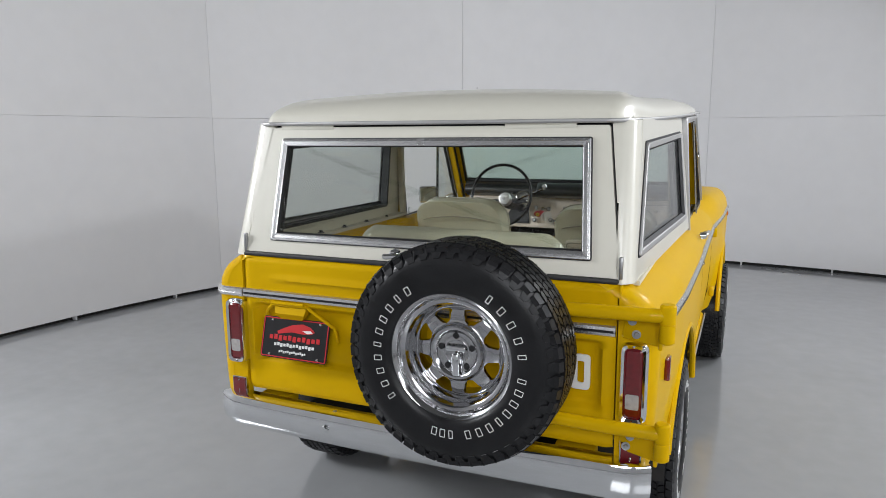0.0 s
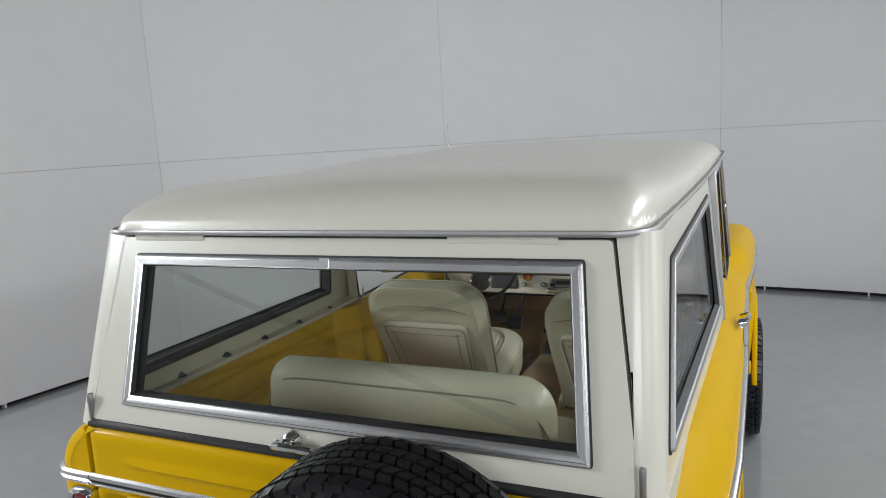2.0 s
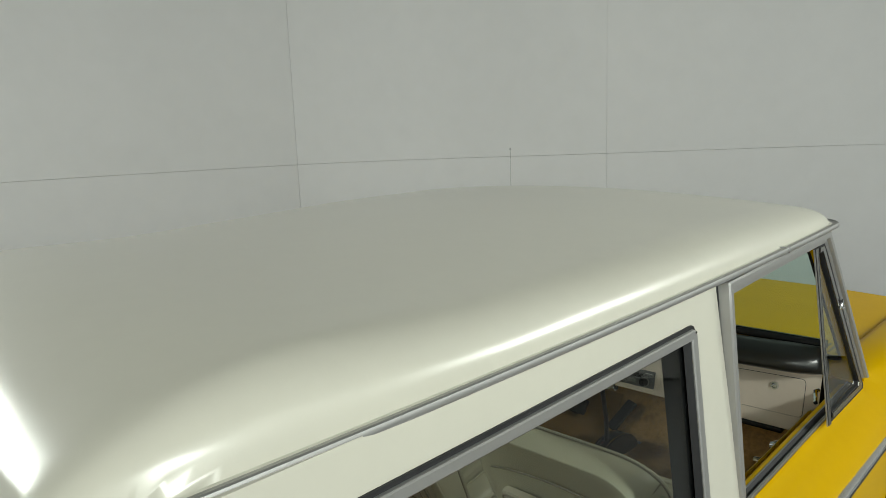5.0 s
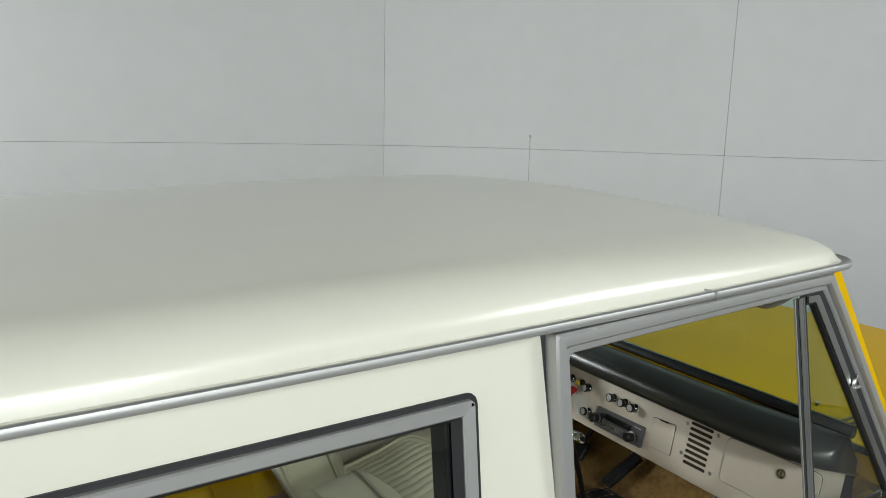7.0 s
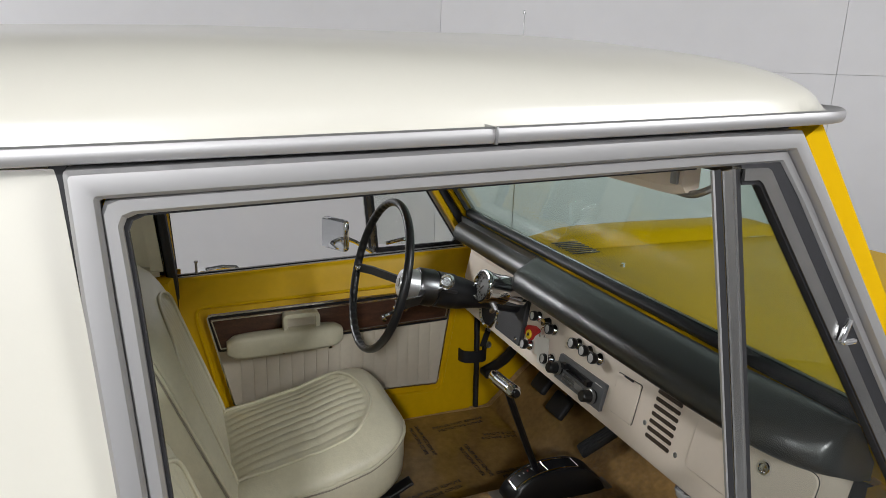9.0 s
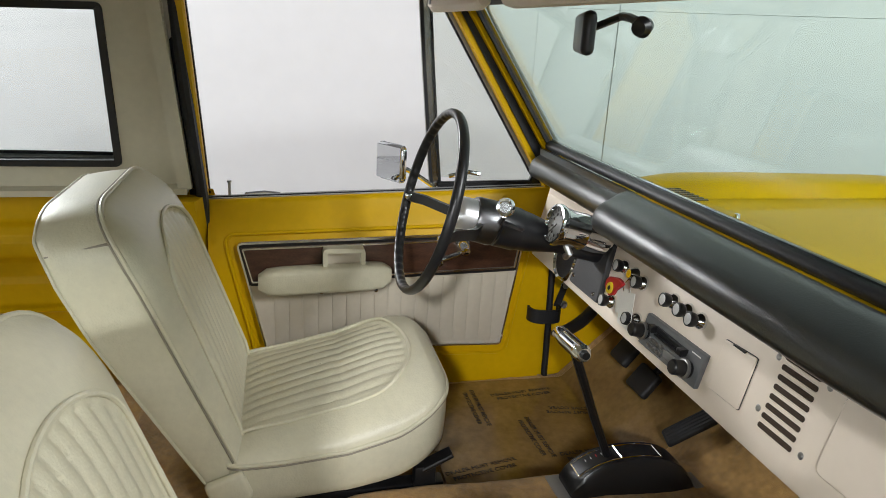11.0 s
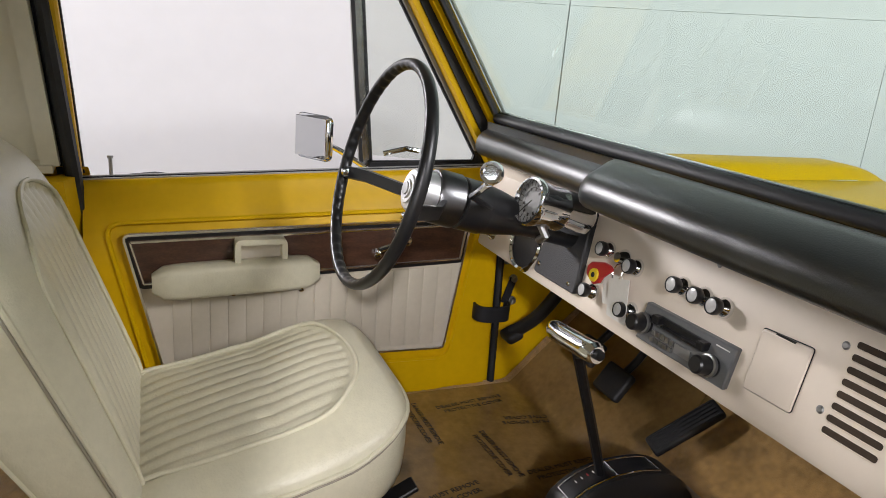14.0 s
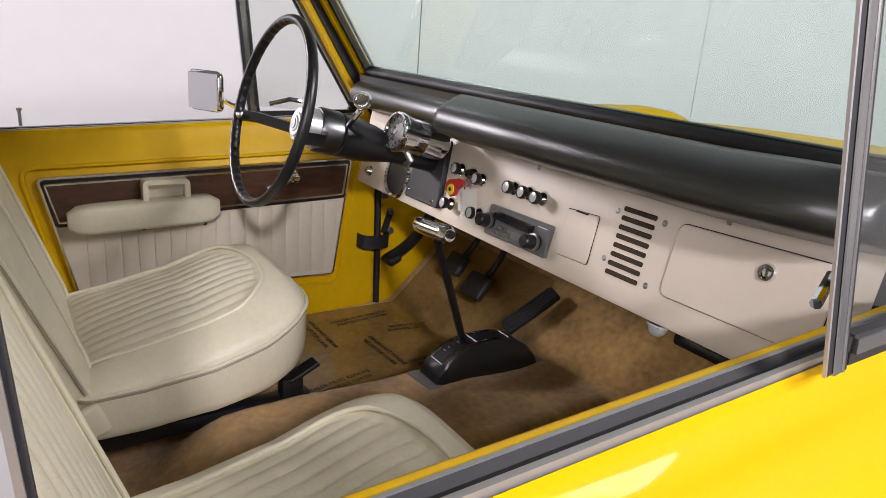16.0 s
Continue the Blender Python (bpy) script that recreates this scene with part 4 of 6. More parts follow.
part("cowl", skin([[(x, y, 1.176 - 0.01 * (x / 0.8) ** 4) for y in (2.37, 2.42, 2.50, 2.58, 2.62)] for x in [-0.71 + 1.42 * k / 20 for k in range(21)]], False, False), YELLOW, car, "yellow cowl panel with air louvres")
for s in (-1, 1):
    # Black bars on the closed cowl paint the dark of the louvre openings.
    lv = bmesh.new()
    for k in range(7):
        box((s * (0.52 + 0.022 * k), 2.645 - 0.0 * k, 1.1795), (0.009, 0.10, 0.003), 0.001, 1, Matrix.Rotation(s * math.radians(0), 4, "Z"), lv)
    part("louvre_shade", lv, BLACK, car, "black bars painting the shade of air louvres")
part("bonnet", skin([[(x, y, bonnet_z(x, y)) for y in [2.628 + 1.08 * j / 18 for j in range(19)]] for x in [-0.655 + 1.31 * k / 30 for k in range(31)]], False, False), YELLOW, car, "long flat yellow bonnet", smooth=60)
for x in (-0.40, 0.40):
    part("bonnet_bumper", disc_knob([(0, 0.012), (0.007, 0.010), (0.009, 0)], (x, 2.70, bonnet_z(x, 2.70)), (0, 0, 1), 12), CHROME, car)
for s in (-1, 1):
    rings = []
    for k in range(37):
        y = lerp(2.3725, 3.72, (k / 36) ** 1.3)
        nose = max(0, (y - 3.5) / 0.22) ** 2 * 0.05
        w = body_x(y, 1.0)
        ft = fender_top(y) - nose
        r = [(s * 0.656, y, 1.150 - nose), (s * 0.664, y, ft - 0.010), (s * 0.680, y, ft + 0.014), (s * 0.705, y, ft + 0.024), (s * (w - 0.13), y, ft + 0.026), (s * (w - 0.075), y, ft + 0.018), (s * (w - 0.04), y, ft - 0.006), (s * (w - 0.014), y, ft - 0.048), (s * (w - 0.002), y, ft - 0.10), (s * w, y, 1.03)]
        # the rear end takes the door's shoulder line
        k2 = step(2.80, 2.375, y)
        shoulder = [(0.656, 1.150), (0.672, 1.156), (0.700, 1.161), (0.735, 1.162), (0.781, 1.159)] + [(body_x(y, z) - 0.002, z) for z in (1.148, 1.125, 1.100, 1.070, 1.030)]
        r = [(s * lerp(abs(p[0]), q[0], k2), y, lerp(p[2], q[1], k2)) for p, q in zip(r, shoulder)]
        for t in (0.1, 0.25, 0.45, 0.7, 1.0):
            z = lerp(1.02, low_z(y), t)
            flare = 0.022 * step(0.56, 0.45, math.hypot(y - 3.1, z - 0.37))
            r.append((s * (body_x(y, z) + flare), y, z))
        rings.append(r)
    wing = part("front_fender", skin(rings, False, False), YELLOW, car, "yellow front fender", smooth=50)
    lip = [(s * (body_x(3.1, 0.6) + 0.022), 3.1 + 0.45 * math.cos(a), 0.37 + 0.45 * math.sin(a)) for a in [math.pi * (0.05 + 0.9 * k / 24) for k in range(25)]]
    part("arch_lip", sweep(lip, circle(0.014, 8), False, (1, 0, 0)), YELLOW, wing)
    part("marker_lamp", box((s * (body_x(3.60, 0.985) + 0.004), 3.60, 0.985), (0.014, 0.06, 0.03), 0.005), AMBER, wing)
    for z in (0.995, 0.625):
        part("door_hinge", box((s * 0.892, 2.40, z), (0.03, 0.075, 0.055), 0.010, 3), YELLOW, wing, "yellow outside door hinge")
    part("rocker", box((s * 0.835, 1.78, 0.47), (0.05, 1.05, 0.09), 0.02, 3), YELLOW, car)
    part("rocker_trim", box((s * 0.866, 1.78, 0.50), (0.008, 1.05, 0.02), 0.003), ALU, car)
nosep = plate([(x, 3.72, z) for x, z in rounded([(-0.80, 0.62), (0.80, 0.62), (0.80, 1.11), (-0.80, 1.11)], 0.05, 4)], (0, 0.02, 0))
part("grille_panel", nosep, YELLOW, car)
mast = tube([(-0.69, 2.462, 1.17), (-0.69, 2.462, 1.905)], 0.0016, 6)
disc_knob([(0, 0.012), (0.004, 0.010), (0.004, 0.002), (0, 0)], (-0.69, 2.462, 1.90), (0, 0, 1), 8, mast)
disc_knob([(0, 0.03), (0.006, 0.028), (0.011, 0.006), (0.012, 0)], (-0.69, 2.462, 1.17), (0, 0, 1), 12, mast)
part("antenna", mast, STEEL, car, "thin whip antenna with ball tip")


# ---- doors ----
def door_x(z):
    return 0.800 - (z - 1.13) * 0.065


for s in (-1, 1):
    D = lambda loop, d=0.0: [(s * (door_x(z) + d), y, z) for y, z in loop]
    rings = []
    for k in range(31):
        y = lerp(1.444, 2.370, k / 30)
        top = 1.124 + (y - 1.44) * 0.038
        rings.append([(s * (body_x(y, 1.152 - 0.692 * t) - 0.006 * max(0, 1 - t * 10)) if t > 0 else s * 0.781, y, top - (top - 0.50) * t) for t in ROWS])
    door = part("door", skin(rings, False, False), YELLOW, car, "yellow passenger door, window wound down" if s > 0 else "yellow driver's door, window wound down", smooth=50)
    # sill: outer bright bead, black felt, yellow inner ledge
    st = lambda y: 1.126 + (y - 1.44) * 0.038
    ys = [lerp(1.42, 2.36, k / 10) for k in range(11)]
    ex = 0.735
    part("sill_bead", sweep([(s * 0.776, y, st(y) + 0.002) for y in ys], [(-0.003, -0.006), (0.003, -0.006), (0.003, 0.003), (-0.003, 0.003)]), ALU, door)
    part("sill_felt", sweep([(s * 0.7635, y, st(y) - 0.001) for y in ys], [(-0.0095, -0.012), (0.0095, -0.012), (0.0090, 0.004), (0.002, -0.001), (-0.002, -0.001), (-0.0090, 0.005)]), RUBBER, door, "black window felt strip")
    part("sill_bead", sweep([(s * 0.7525, y, st(y) + 0.001) for y in ys], [(-0.0018, -0.006), (0.0018, -0.006), (0.0018, 0.003), (-0.0018, 0.003)]), ALU, door)
    inner = []
    for y in [lerp(1.425, 2.335, k / 24) for k in range(25)]:
        z0 = st(y) + 0.001
        inner.append([(s * 0.751, y, z0), (s * (ex + 0.006), y, z0 + 0.001), (s * ex, y, z0 - 0.003), (s * (ex - 0.006), y, z0 - 0.012), (s * (ex - 0.014), y, z0 - 0.05), (s * 0.684, y, z0 - 0.085), (s * 0.682, y, 0.95), (s * 0.682, y, 0.80), (s * 0.682, y, 0.62), (s * 0.684, y, 0.57)])
    skin_in = part("inner_skin", skin(inner, False, False), YELLOW_IN, door, "yellow inner door skin", smooth=50)
    # window surround, vent post and quarter light
    def front_line(z, o):
        """The sloping front edge of the opening, o behind it."""
        return (2.011 + (1.694 - z) * 0.70 if s > 0 else 2.004 + (1.694 - z) * 0.66) - o

    def surround_path(d, r=0.003):
        """The window opening's line, d inside the door's outer edge, its rear top corner rounded by r."""
        cy, cz = 1.359 + d, 1.670 - d
        return [(1.392 + d, 1.135), (1.382 + d, 1.30), (1.372 + d, 1.45), (1.363 + d, 1.58), (cy, cz - r), (cy + r * 0.29, cz - r * 0.29), (cy + r, cz), (1.60, 1.679 - d), (1.80, 1.687 - d),
                (1.90, 1.691 - d), ((2.011 if s > 0 else 2.004) - 0.44 * d, 1.694 - d)] + [(front_line(z, (1.0 if s > 0 else 1.1) * d), z) for z in (1.62, 1.50, 1.35, 1.195)]

    def band(prof, stop=15, r=0.003):
        """A moulding along the opening: prof gives (inset, outward) corners."""
        loops = [(surround_path(d, r), dx) for d, dx in prof]
        return skin([[(s * (door_x(lp_[i][1]) + dx), lp_[i][0], lp_[i][1]) for lp_, dx in loops] for i in range(stop)])

    def across(prof):
        return [(b, a) for a, b in prof]
    part("window_surround", band([(0.0, -0.012), (0.0, 0.012), (0.003, 0.016), (0.010, 0.0165), (0.017, 0.015), (0.020, 0.010), (0.020, -0.012)]), ALU, door, "bright metal window surround")
    part("window_channel", band([(0.0202, -0.016), (0.0202, 0.004), (0.022, 0.007), (0.030, 0.006), (0.033, 0.002), (0.033, -0.016)], 15, 0.010), ALU, door)
    part("channel_felt", band([(0.032, -0.020), (0.032, -0.006), (0.036, -0.006), (0.036, -0.020)], 10, 0.012), RUBBER, door, "black window run felt")
    part("outer_seal", band([(-0.012, -0.034), (-0.012, -0.013), (-0.0005, -0.010), (-0.0005, -0.034)], 11), RUBBER, door)
    part("inner_surround", band([(0.004, -0.050), (0.004, -0.017), (0.033, -0.017), (0.033, -0.044), (0.028, -0.050)], 11), YELLOW_IN, door)
    post = [(2.013, 1.150), (1.9855, 1.32), (1.956, 1.50), (1.930, 1.655)] if s > 0 else [(2.026, 1.150), (2.005, 1.32), (1.984, 1.50), (1.968, 1.655)]
    part("vent_post", sweep(D(post, 0.0), across([(0.001, -0.0085), (0.0045, -0.0085), (0.0055, -0.0075), (0.0055, -0.0055), (0.0045, -0.0045), (0.0045, 0.0055), (0.0035, 0.0070), (0.001, 0.0070)]), False, (s, 0, 0)), POST_METAL, door, "bright quarter light post")
    part("post_seal", sweep(D([(y - 0.0130, z) for y, z in post], 0.0), across([(0.001, -0.0045), (0.003, -0.0045), (0.003, 0.0045), (0.001, 0.0045)]), False, (s, 0, 0)), RUBBER, door)
    part("post_seal", sweep(D([(y + 0.0112, z) for y, z in post], 0.0), across([(0.0, -0.0042), (0.003, -0.0042), (0.003, 0.0035), (0.0, 0.0035)]), False, (s, 0, 0)), RUBBER, door)
    part("post_bead", sweep(D([(y - 0.0186, z) for y, z in post], 0.0), across([(0.001, -0.0012), (0.004, -0.0012), (0.004, 0.0012), (0.001, 0.0012)]), False, (s, 0, 0)), ALU, door)
    def vent_line(o, zt, zb, y0):
        """The quarter light's top, sloping front and foot, o behind the opening's edge."""
        ft = front_line(zt, o)
        return [(y0, zt), (ft - 0.003, zt), (front_line(zt - 0.003, o), zt - 0.003), (front_line(1.50, o), 1.50), (front_line(1.35, o), 1.35), (front_line(zb + 0.012, o), zb + 0.012), (front_line(zb, o) - 0.012, zb), (2.03, zb - 0.006)]
    vl_out, vl, vl_in = (vent_line(0.033, 1.6655, 1.160, 1.9445), vent_line(0.057, 1.657, 1.172, 1.9475), vent_line(0.0755, 1.645, 1.186, 1.9475)) if s > 0 else (vent_line(0.018, 1.672, 1.150, 1.972), vent_line(0.030, 1.660, 1.158, 1.972), vent_line(0.038, 1.652, 1.168, 1.972))

    def strip(la, lb, d0, d1):
        return skin([[D([p], d1)[0], D([q], d1)[0], D([q], d0)[0], D([p], d0)[0]] for p, q in zip(la, lb)])
    vent = part("quarter_light", strip(vl, vl_in, -0.010, 0.008), POST_METAL if s > 0 else RUBBER, door, "swivelling quarter light frame")
    part("seal", strip(vl_out, vl, -0.012, 0.003), RUBBER, door)
    if s < 0:
        part("inner_frame", strip(vent_line(0.010, 1.680, 1.135, 1.972), vent_line(0.027, 1.664, 1.152, 1.972), -0.052, -0.020), YELLOW_IN, door)
    so = 0.050 if s > 0 else 0.034
    part("pillar_seal", strip(vent_line(0.010 - so, 1.685 + so * 0.2, 1.152 - so * 0.5, 1.938), vent_line(0.0435 - so, 1.6685 + so * 0.3, 1.160 - so * 0.5, 1.938), -0.056, -0.022), RUBBER, door)
    part("glass_edge", strip(vl_in, [lerp(V(p), V((2.04, 1.35)), 0.016) for p in vl_in], -0.006, 0.004), RUBBER, door)
    vo = [(2.026, 1.180)] + vl[:7]
    vg = part("quarter_glass", plate(D(vo, -0.001), (-s * 0.004, 0, 0)), QUARTER_GLASS, door)
    vg.visible_shadow = False
    if s > 0:
        latch = box((s * (door_x(1.47) + 0.010), 2.116, 1.462), (0.012, 0.020, 0.006), 0.002)
        box((s * (door_x(1.47) + 0.012), 2.108, 1.476), (0.006, 0.007, 0.028), 0.002, 2, Matrix.Rotation(math.radians(-16), 4, "X"), latch)
        part("vent_latch", latch, CHROME, door)
    lt = tube([(s * 0.752, 2.05, 1.19), (s * 0.735, 2.10, 1.205), (s * 0.735, 2.13, 1.20)], 0.006, 8)
    part("vent_handle", lt, CHROME, door)
    # outside handle
    hdl = tube([(s * 0.855, 1.50, 1.092), (s * 0.885, 1.51, 1.105), (s * 0.892, 1.56, 1.108), (s * 0.890, 1.60, 1.104), (s * 0.865, 1.615, 1.092)], 0.010, 10)
    disc_knob([(0, 0.03), (0.012, 0.028), (0.016, 0.02), (0.018, 0)], (s * 0.860, 1.50, 1.095), (s, 0, 0.25), 18, hdl)
    part("door_handle", hdl, CHROME, door, "chrome push-button door handle")
    part("door_lock", disc_knob([(0, 0.008), (0.009, 0.007), (0.011, 0)], (s * 0.878, 1.47, 1.035 - 0.07), (s, 0, 0), 14), CHROME, door)
    lockk = tube([(s * (ex + 0.003), 1.478, 1.14), (s * (ex + 0.003), 1.478, 1.178)], 0.0035, 8)
    disc_knob([(0, 0.006), (0.006, 0.005), (0.006, 0)], (s * ex, 1.478, 1.174), (0, 0, 1), 10, lockk)
    if s < 0:
        part("lock_button", lockk, STEEL, door)
    else:
        lockk.free()
    # trim panel with wood band, ribbed lower part and armrest
    TX = s * 0.679
    tp = rounded([(1.495, 1.032), (1.560, 0.742), (2.205, 0.722), (2.252, 1.052)], 0.010, 3)
    T = lambda loop, d=0.0: [(TX - s * d, y, z) for y, z in loop]
    emb = rounded([(1.462, 1.055), (1.535, 0.712), (2.225, 0.690), (2.282, 1.078)], 0.03, 5)
    part("pressed_border", sweep(T(emb, 0.0), circle(0.005, 6), True, (1, 0, 0)), YELLOW_IN, skin_in)
    card = part("door_card", plate(T(tp), (-s * 0.010, 0, 0)), VINYL_BACK, door, "cream ribbed vinyl door card")
    part("card_bead", sweep(T(tp, 0.009), circle(0.0045, 6), True, (1, 0, 0)), BEAD, card)
    wd = rounded([(1.503, 1.022), (1.527, 0.926), (2.232, 0.950), (2.244, 1.042)], 0.006, 3)
    part("band_border", plate(T(inset_loop(wd, -0.007), 0.0095), (-s * 0.0028, 0, 0)), BLACK, card, "black edging round the wood band")
    part("wood_band", plate(T(wd, 0.010), (-s * 0.004, 0, 0)), WOOD, card, "dark walnut band with bright edging")
    part("band_bead", sweep(T(inset_loop(wd, 0.004), 0.014), circle(0.003, 6), True, (1, 0, 0)), BEAD, card)
    for k in range(17):
        y = 1.600 + 0.0372 * k
        zt = interp(y, [(1.527, 0.917), (2.232, 0.940)])
        zb = interp(y, [(1.56, 0.752), (2.205, 0.732)])
        part("rib", box((TX - s * 0.0088, y, (zt + zb) / 2), (0.006, 0.0355, zt - zb - 0.004), 0.0024, 2), VINYL_BACK, card)
    arm = []
    for k in range(17):
        t = k / 16
        y = lerp(1.545, 1.880, t)
        e = math.sqrt(max(0, 1 - (2 * t - 1) ** 8))
        w, h = 0.030 * (0.5 + 0.5 * e), 0.034 * (0.55 + 0.45 * e)
        arm.append([(TX - s * (0.038 + w * math.copysign(abs(math.cos(a)) ** 0.45, math.cos(a))), y, 0.945 + 0.012 * t + h * math.copysign(abs(math.sin(a)) ** 0.45, math.sin(a)) - 0.006) for a in [2 * math.pi * j / 16 for j in range(16)]])
    armrest = part("armrest", skin(arm), VINYL, door, "cream moulded armrest", smooth=50)
    cup = rounded([(1.705, 0.96), (1.812, 0.96), (1.812, 1.026), (1.705, 1.026)], 0.014, 4)
    part("pull_cup", ring_panel(T(cup, 0.012), T(inset_loop(cup, 0.012), 0.012), (-s * 0.035, 0, 0)), VINYL, armrest)
    part("cup_back", plate(T(inset_loop(cup, 0.004), 0.010), (-s * 0.012, 0, 0)), VINYL_BACK, armrest)
    for y in (1.59, 1.70, 1.84):
        part("screw", disc_knob([(0, 0.003), (0.005, 0.002), (0.006, 0)], (TX - s * 0.058, y, 0.915), (-s, 0, -0.6), 10), CHROME, armrest)
    cr = tube([(TX - s * 0.035, 2.076, 1.012), (TX - s * 0.045, 2.05, 1.003), (TX - s * 0.046, 2.005, 0.990)], 0.007, 8)
    disc_knob([(0, 0.045), (0.012, 0.043), (0.018, 0.030), (0.024, 0.012), (0.026, 0)], (TX - s * 0.010, 2.076, 1.014), (-s, 0, 0), 18, cr)
    disc_knob([(0, 0.03), (0.008, 0.028), (0.010, 0.006), (0.006, 0)], (TX - s * 0.046, 2.003, 0.990), (-s, 0, 0), 12, cr)
    part("window_crank", cr, CHROME, door, "chrome window crank")

# outside mirror on the driver's door
turn = Matrix.Rotation(math.radians(31), 4, "Z") @ Matrix.Rotation(math.radians(-0.5), 4, "X")
mir = tube([(-0.79, 2.02, 1.15), (-0.83, 1.97, 1.18), (-0.825, 1.91, 1.210)], 0.007, 8)
box((-0.812, 1.902, 1.216), (0.112, 0.026, 0.104), 0.016, 3, turn, mir)
mirror = part("door_mirror", mir, CHROME, car, "rectangular chrome door mirror")
part("mirror_glass", box(V((-0.812, 1.902, 1.216)) + turn @ V((0, -0.0125, 0)), (0.100, 0.003, 0.092), 0.001, 1, turn), MIRROR, mirror)


# ---- inside: floor, carpet, film ----
def floor_z(x, y):
    """The carpeted floor with its tunnel hump and the toe board."""
    hump = 0.098 * step(0.24, 0.13, abs(x - 0.045)) * step(1.55, 1.75, y)
    z = 0.602 + hump
    toe = max(0.0, y - 2.40)
    z = max(z, 0.602 + toe * 0.95 + hump * 0.35)
    return z


def cloth_wave(x, y):
    return 0.009 * noise.noise((x * 7, y * 7, 0.3)) + 0.003 * noise.noise((x * 38, y * 38, 2.0))


xs = [-0.69 + 1.38 * i / 92 for i in range(93)]
yf = [1.46 + 1.28 * j / 84 for j in range(85)]
part("carpet", skin([[(x, y, floor_z(x, y) + cloth_wave(x, y)) for y in yf] for x in xs], False, False), CARPET, car, "worn tan cut-pile carpet", smooth=70)
part("floor_pan", box((0, 1.98, 0.565), (1.60, 1.16, 0.03), 0.005), UNDER, car)
part("firewall", box((0, 2.70, 0.86), (1.56, 0.03, 0.56), 0.01), UNDER, car, "dark firewall panel")
part("rear_floor", skin([[(x, y, 0.690 + 0.006 * max(0, math.sin(x * 60))) for y in (0.0, 0.5, 1.0, 1.30)] for x in [-0.72 + 1.44 * i / 160 for i in range(161)]], False, False), CARPET, car, "carpeted load floor")
part("seat_riser", box((0, 1.38, 0.655), (1.40, 0.20, 0.09), 0.01), CARPET, car)

# brown protective film over the driver's footwell carpet
fx = [-0.655 + 0.47 * i / 50 for i in range(51)]
fy = [1.95 + 0.66 * j / 70 for j in range(71)]


def film_z(x, y):
    ridge = 0.004 * abs(noise.noise((x * 14 + 3, y * 11, 1.7))) + 0.012 * step(-0.25, -0.19, x) * noise.noise((y * 7, 1.0, 0.2))
    return floor_z(x, y) + 0.008 + ridge


film = solo("protective_film", skin([[(x, y, film_z(x, y)) for y in fy] for x in fx], False, False), FILM, "crinkled brown plastic film with black lettering over carpet", "floor cover", smooth=70)
BASE[film.name] = Matrix()


def lettering(body, at, along, size, parent, flip=False, mat_=INK):
    """A line of text lying on the floor, reading in the direction along."""
    cu = bpy.data.curves.new("lettering", "FONT")
    cu.body, cu.size, cu.extrude = body, size, 0.0004
    cu.align_x, cu.align_y = "CENTER", "CENTER"
    cu.materials.append(mat_)
    ob = new("lettering", cu)
    ang = math.atan2(along[1], along[0])
    ob.parent = parent
    ob.matrix_basis = Matrix.Translation(at) @ Matrix.Rotation(ang, 4, "Z")
    return ob


for x, y, a in ((-0.36, 2.212, (1, 0.05)), (-0.465, 2.375, (-0.18, -1)), (-0.27, 2.335, (-0.05, 1)), (-0.25, 2.045, (-0.2, 1)), (-0.515, 2.10, (1, 0.0)), (-0.57, 2.25, (-0.1, 1))):
    d = V((a[0], a[1], 0)).normalized()
    n_ = V((-d.y, d.x, 0))
    for k, txt in enumerate(("DEALER MUST REMOVE", "PROTECTIVE COVER")):
        p = V((x, y, 0)) + n_ * (0.011 - 0.022 * k)
        lettering(txt, (p.x, p.y, film_z(p.x, p.y) + 0.0025), d, 0.0175, film)

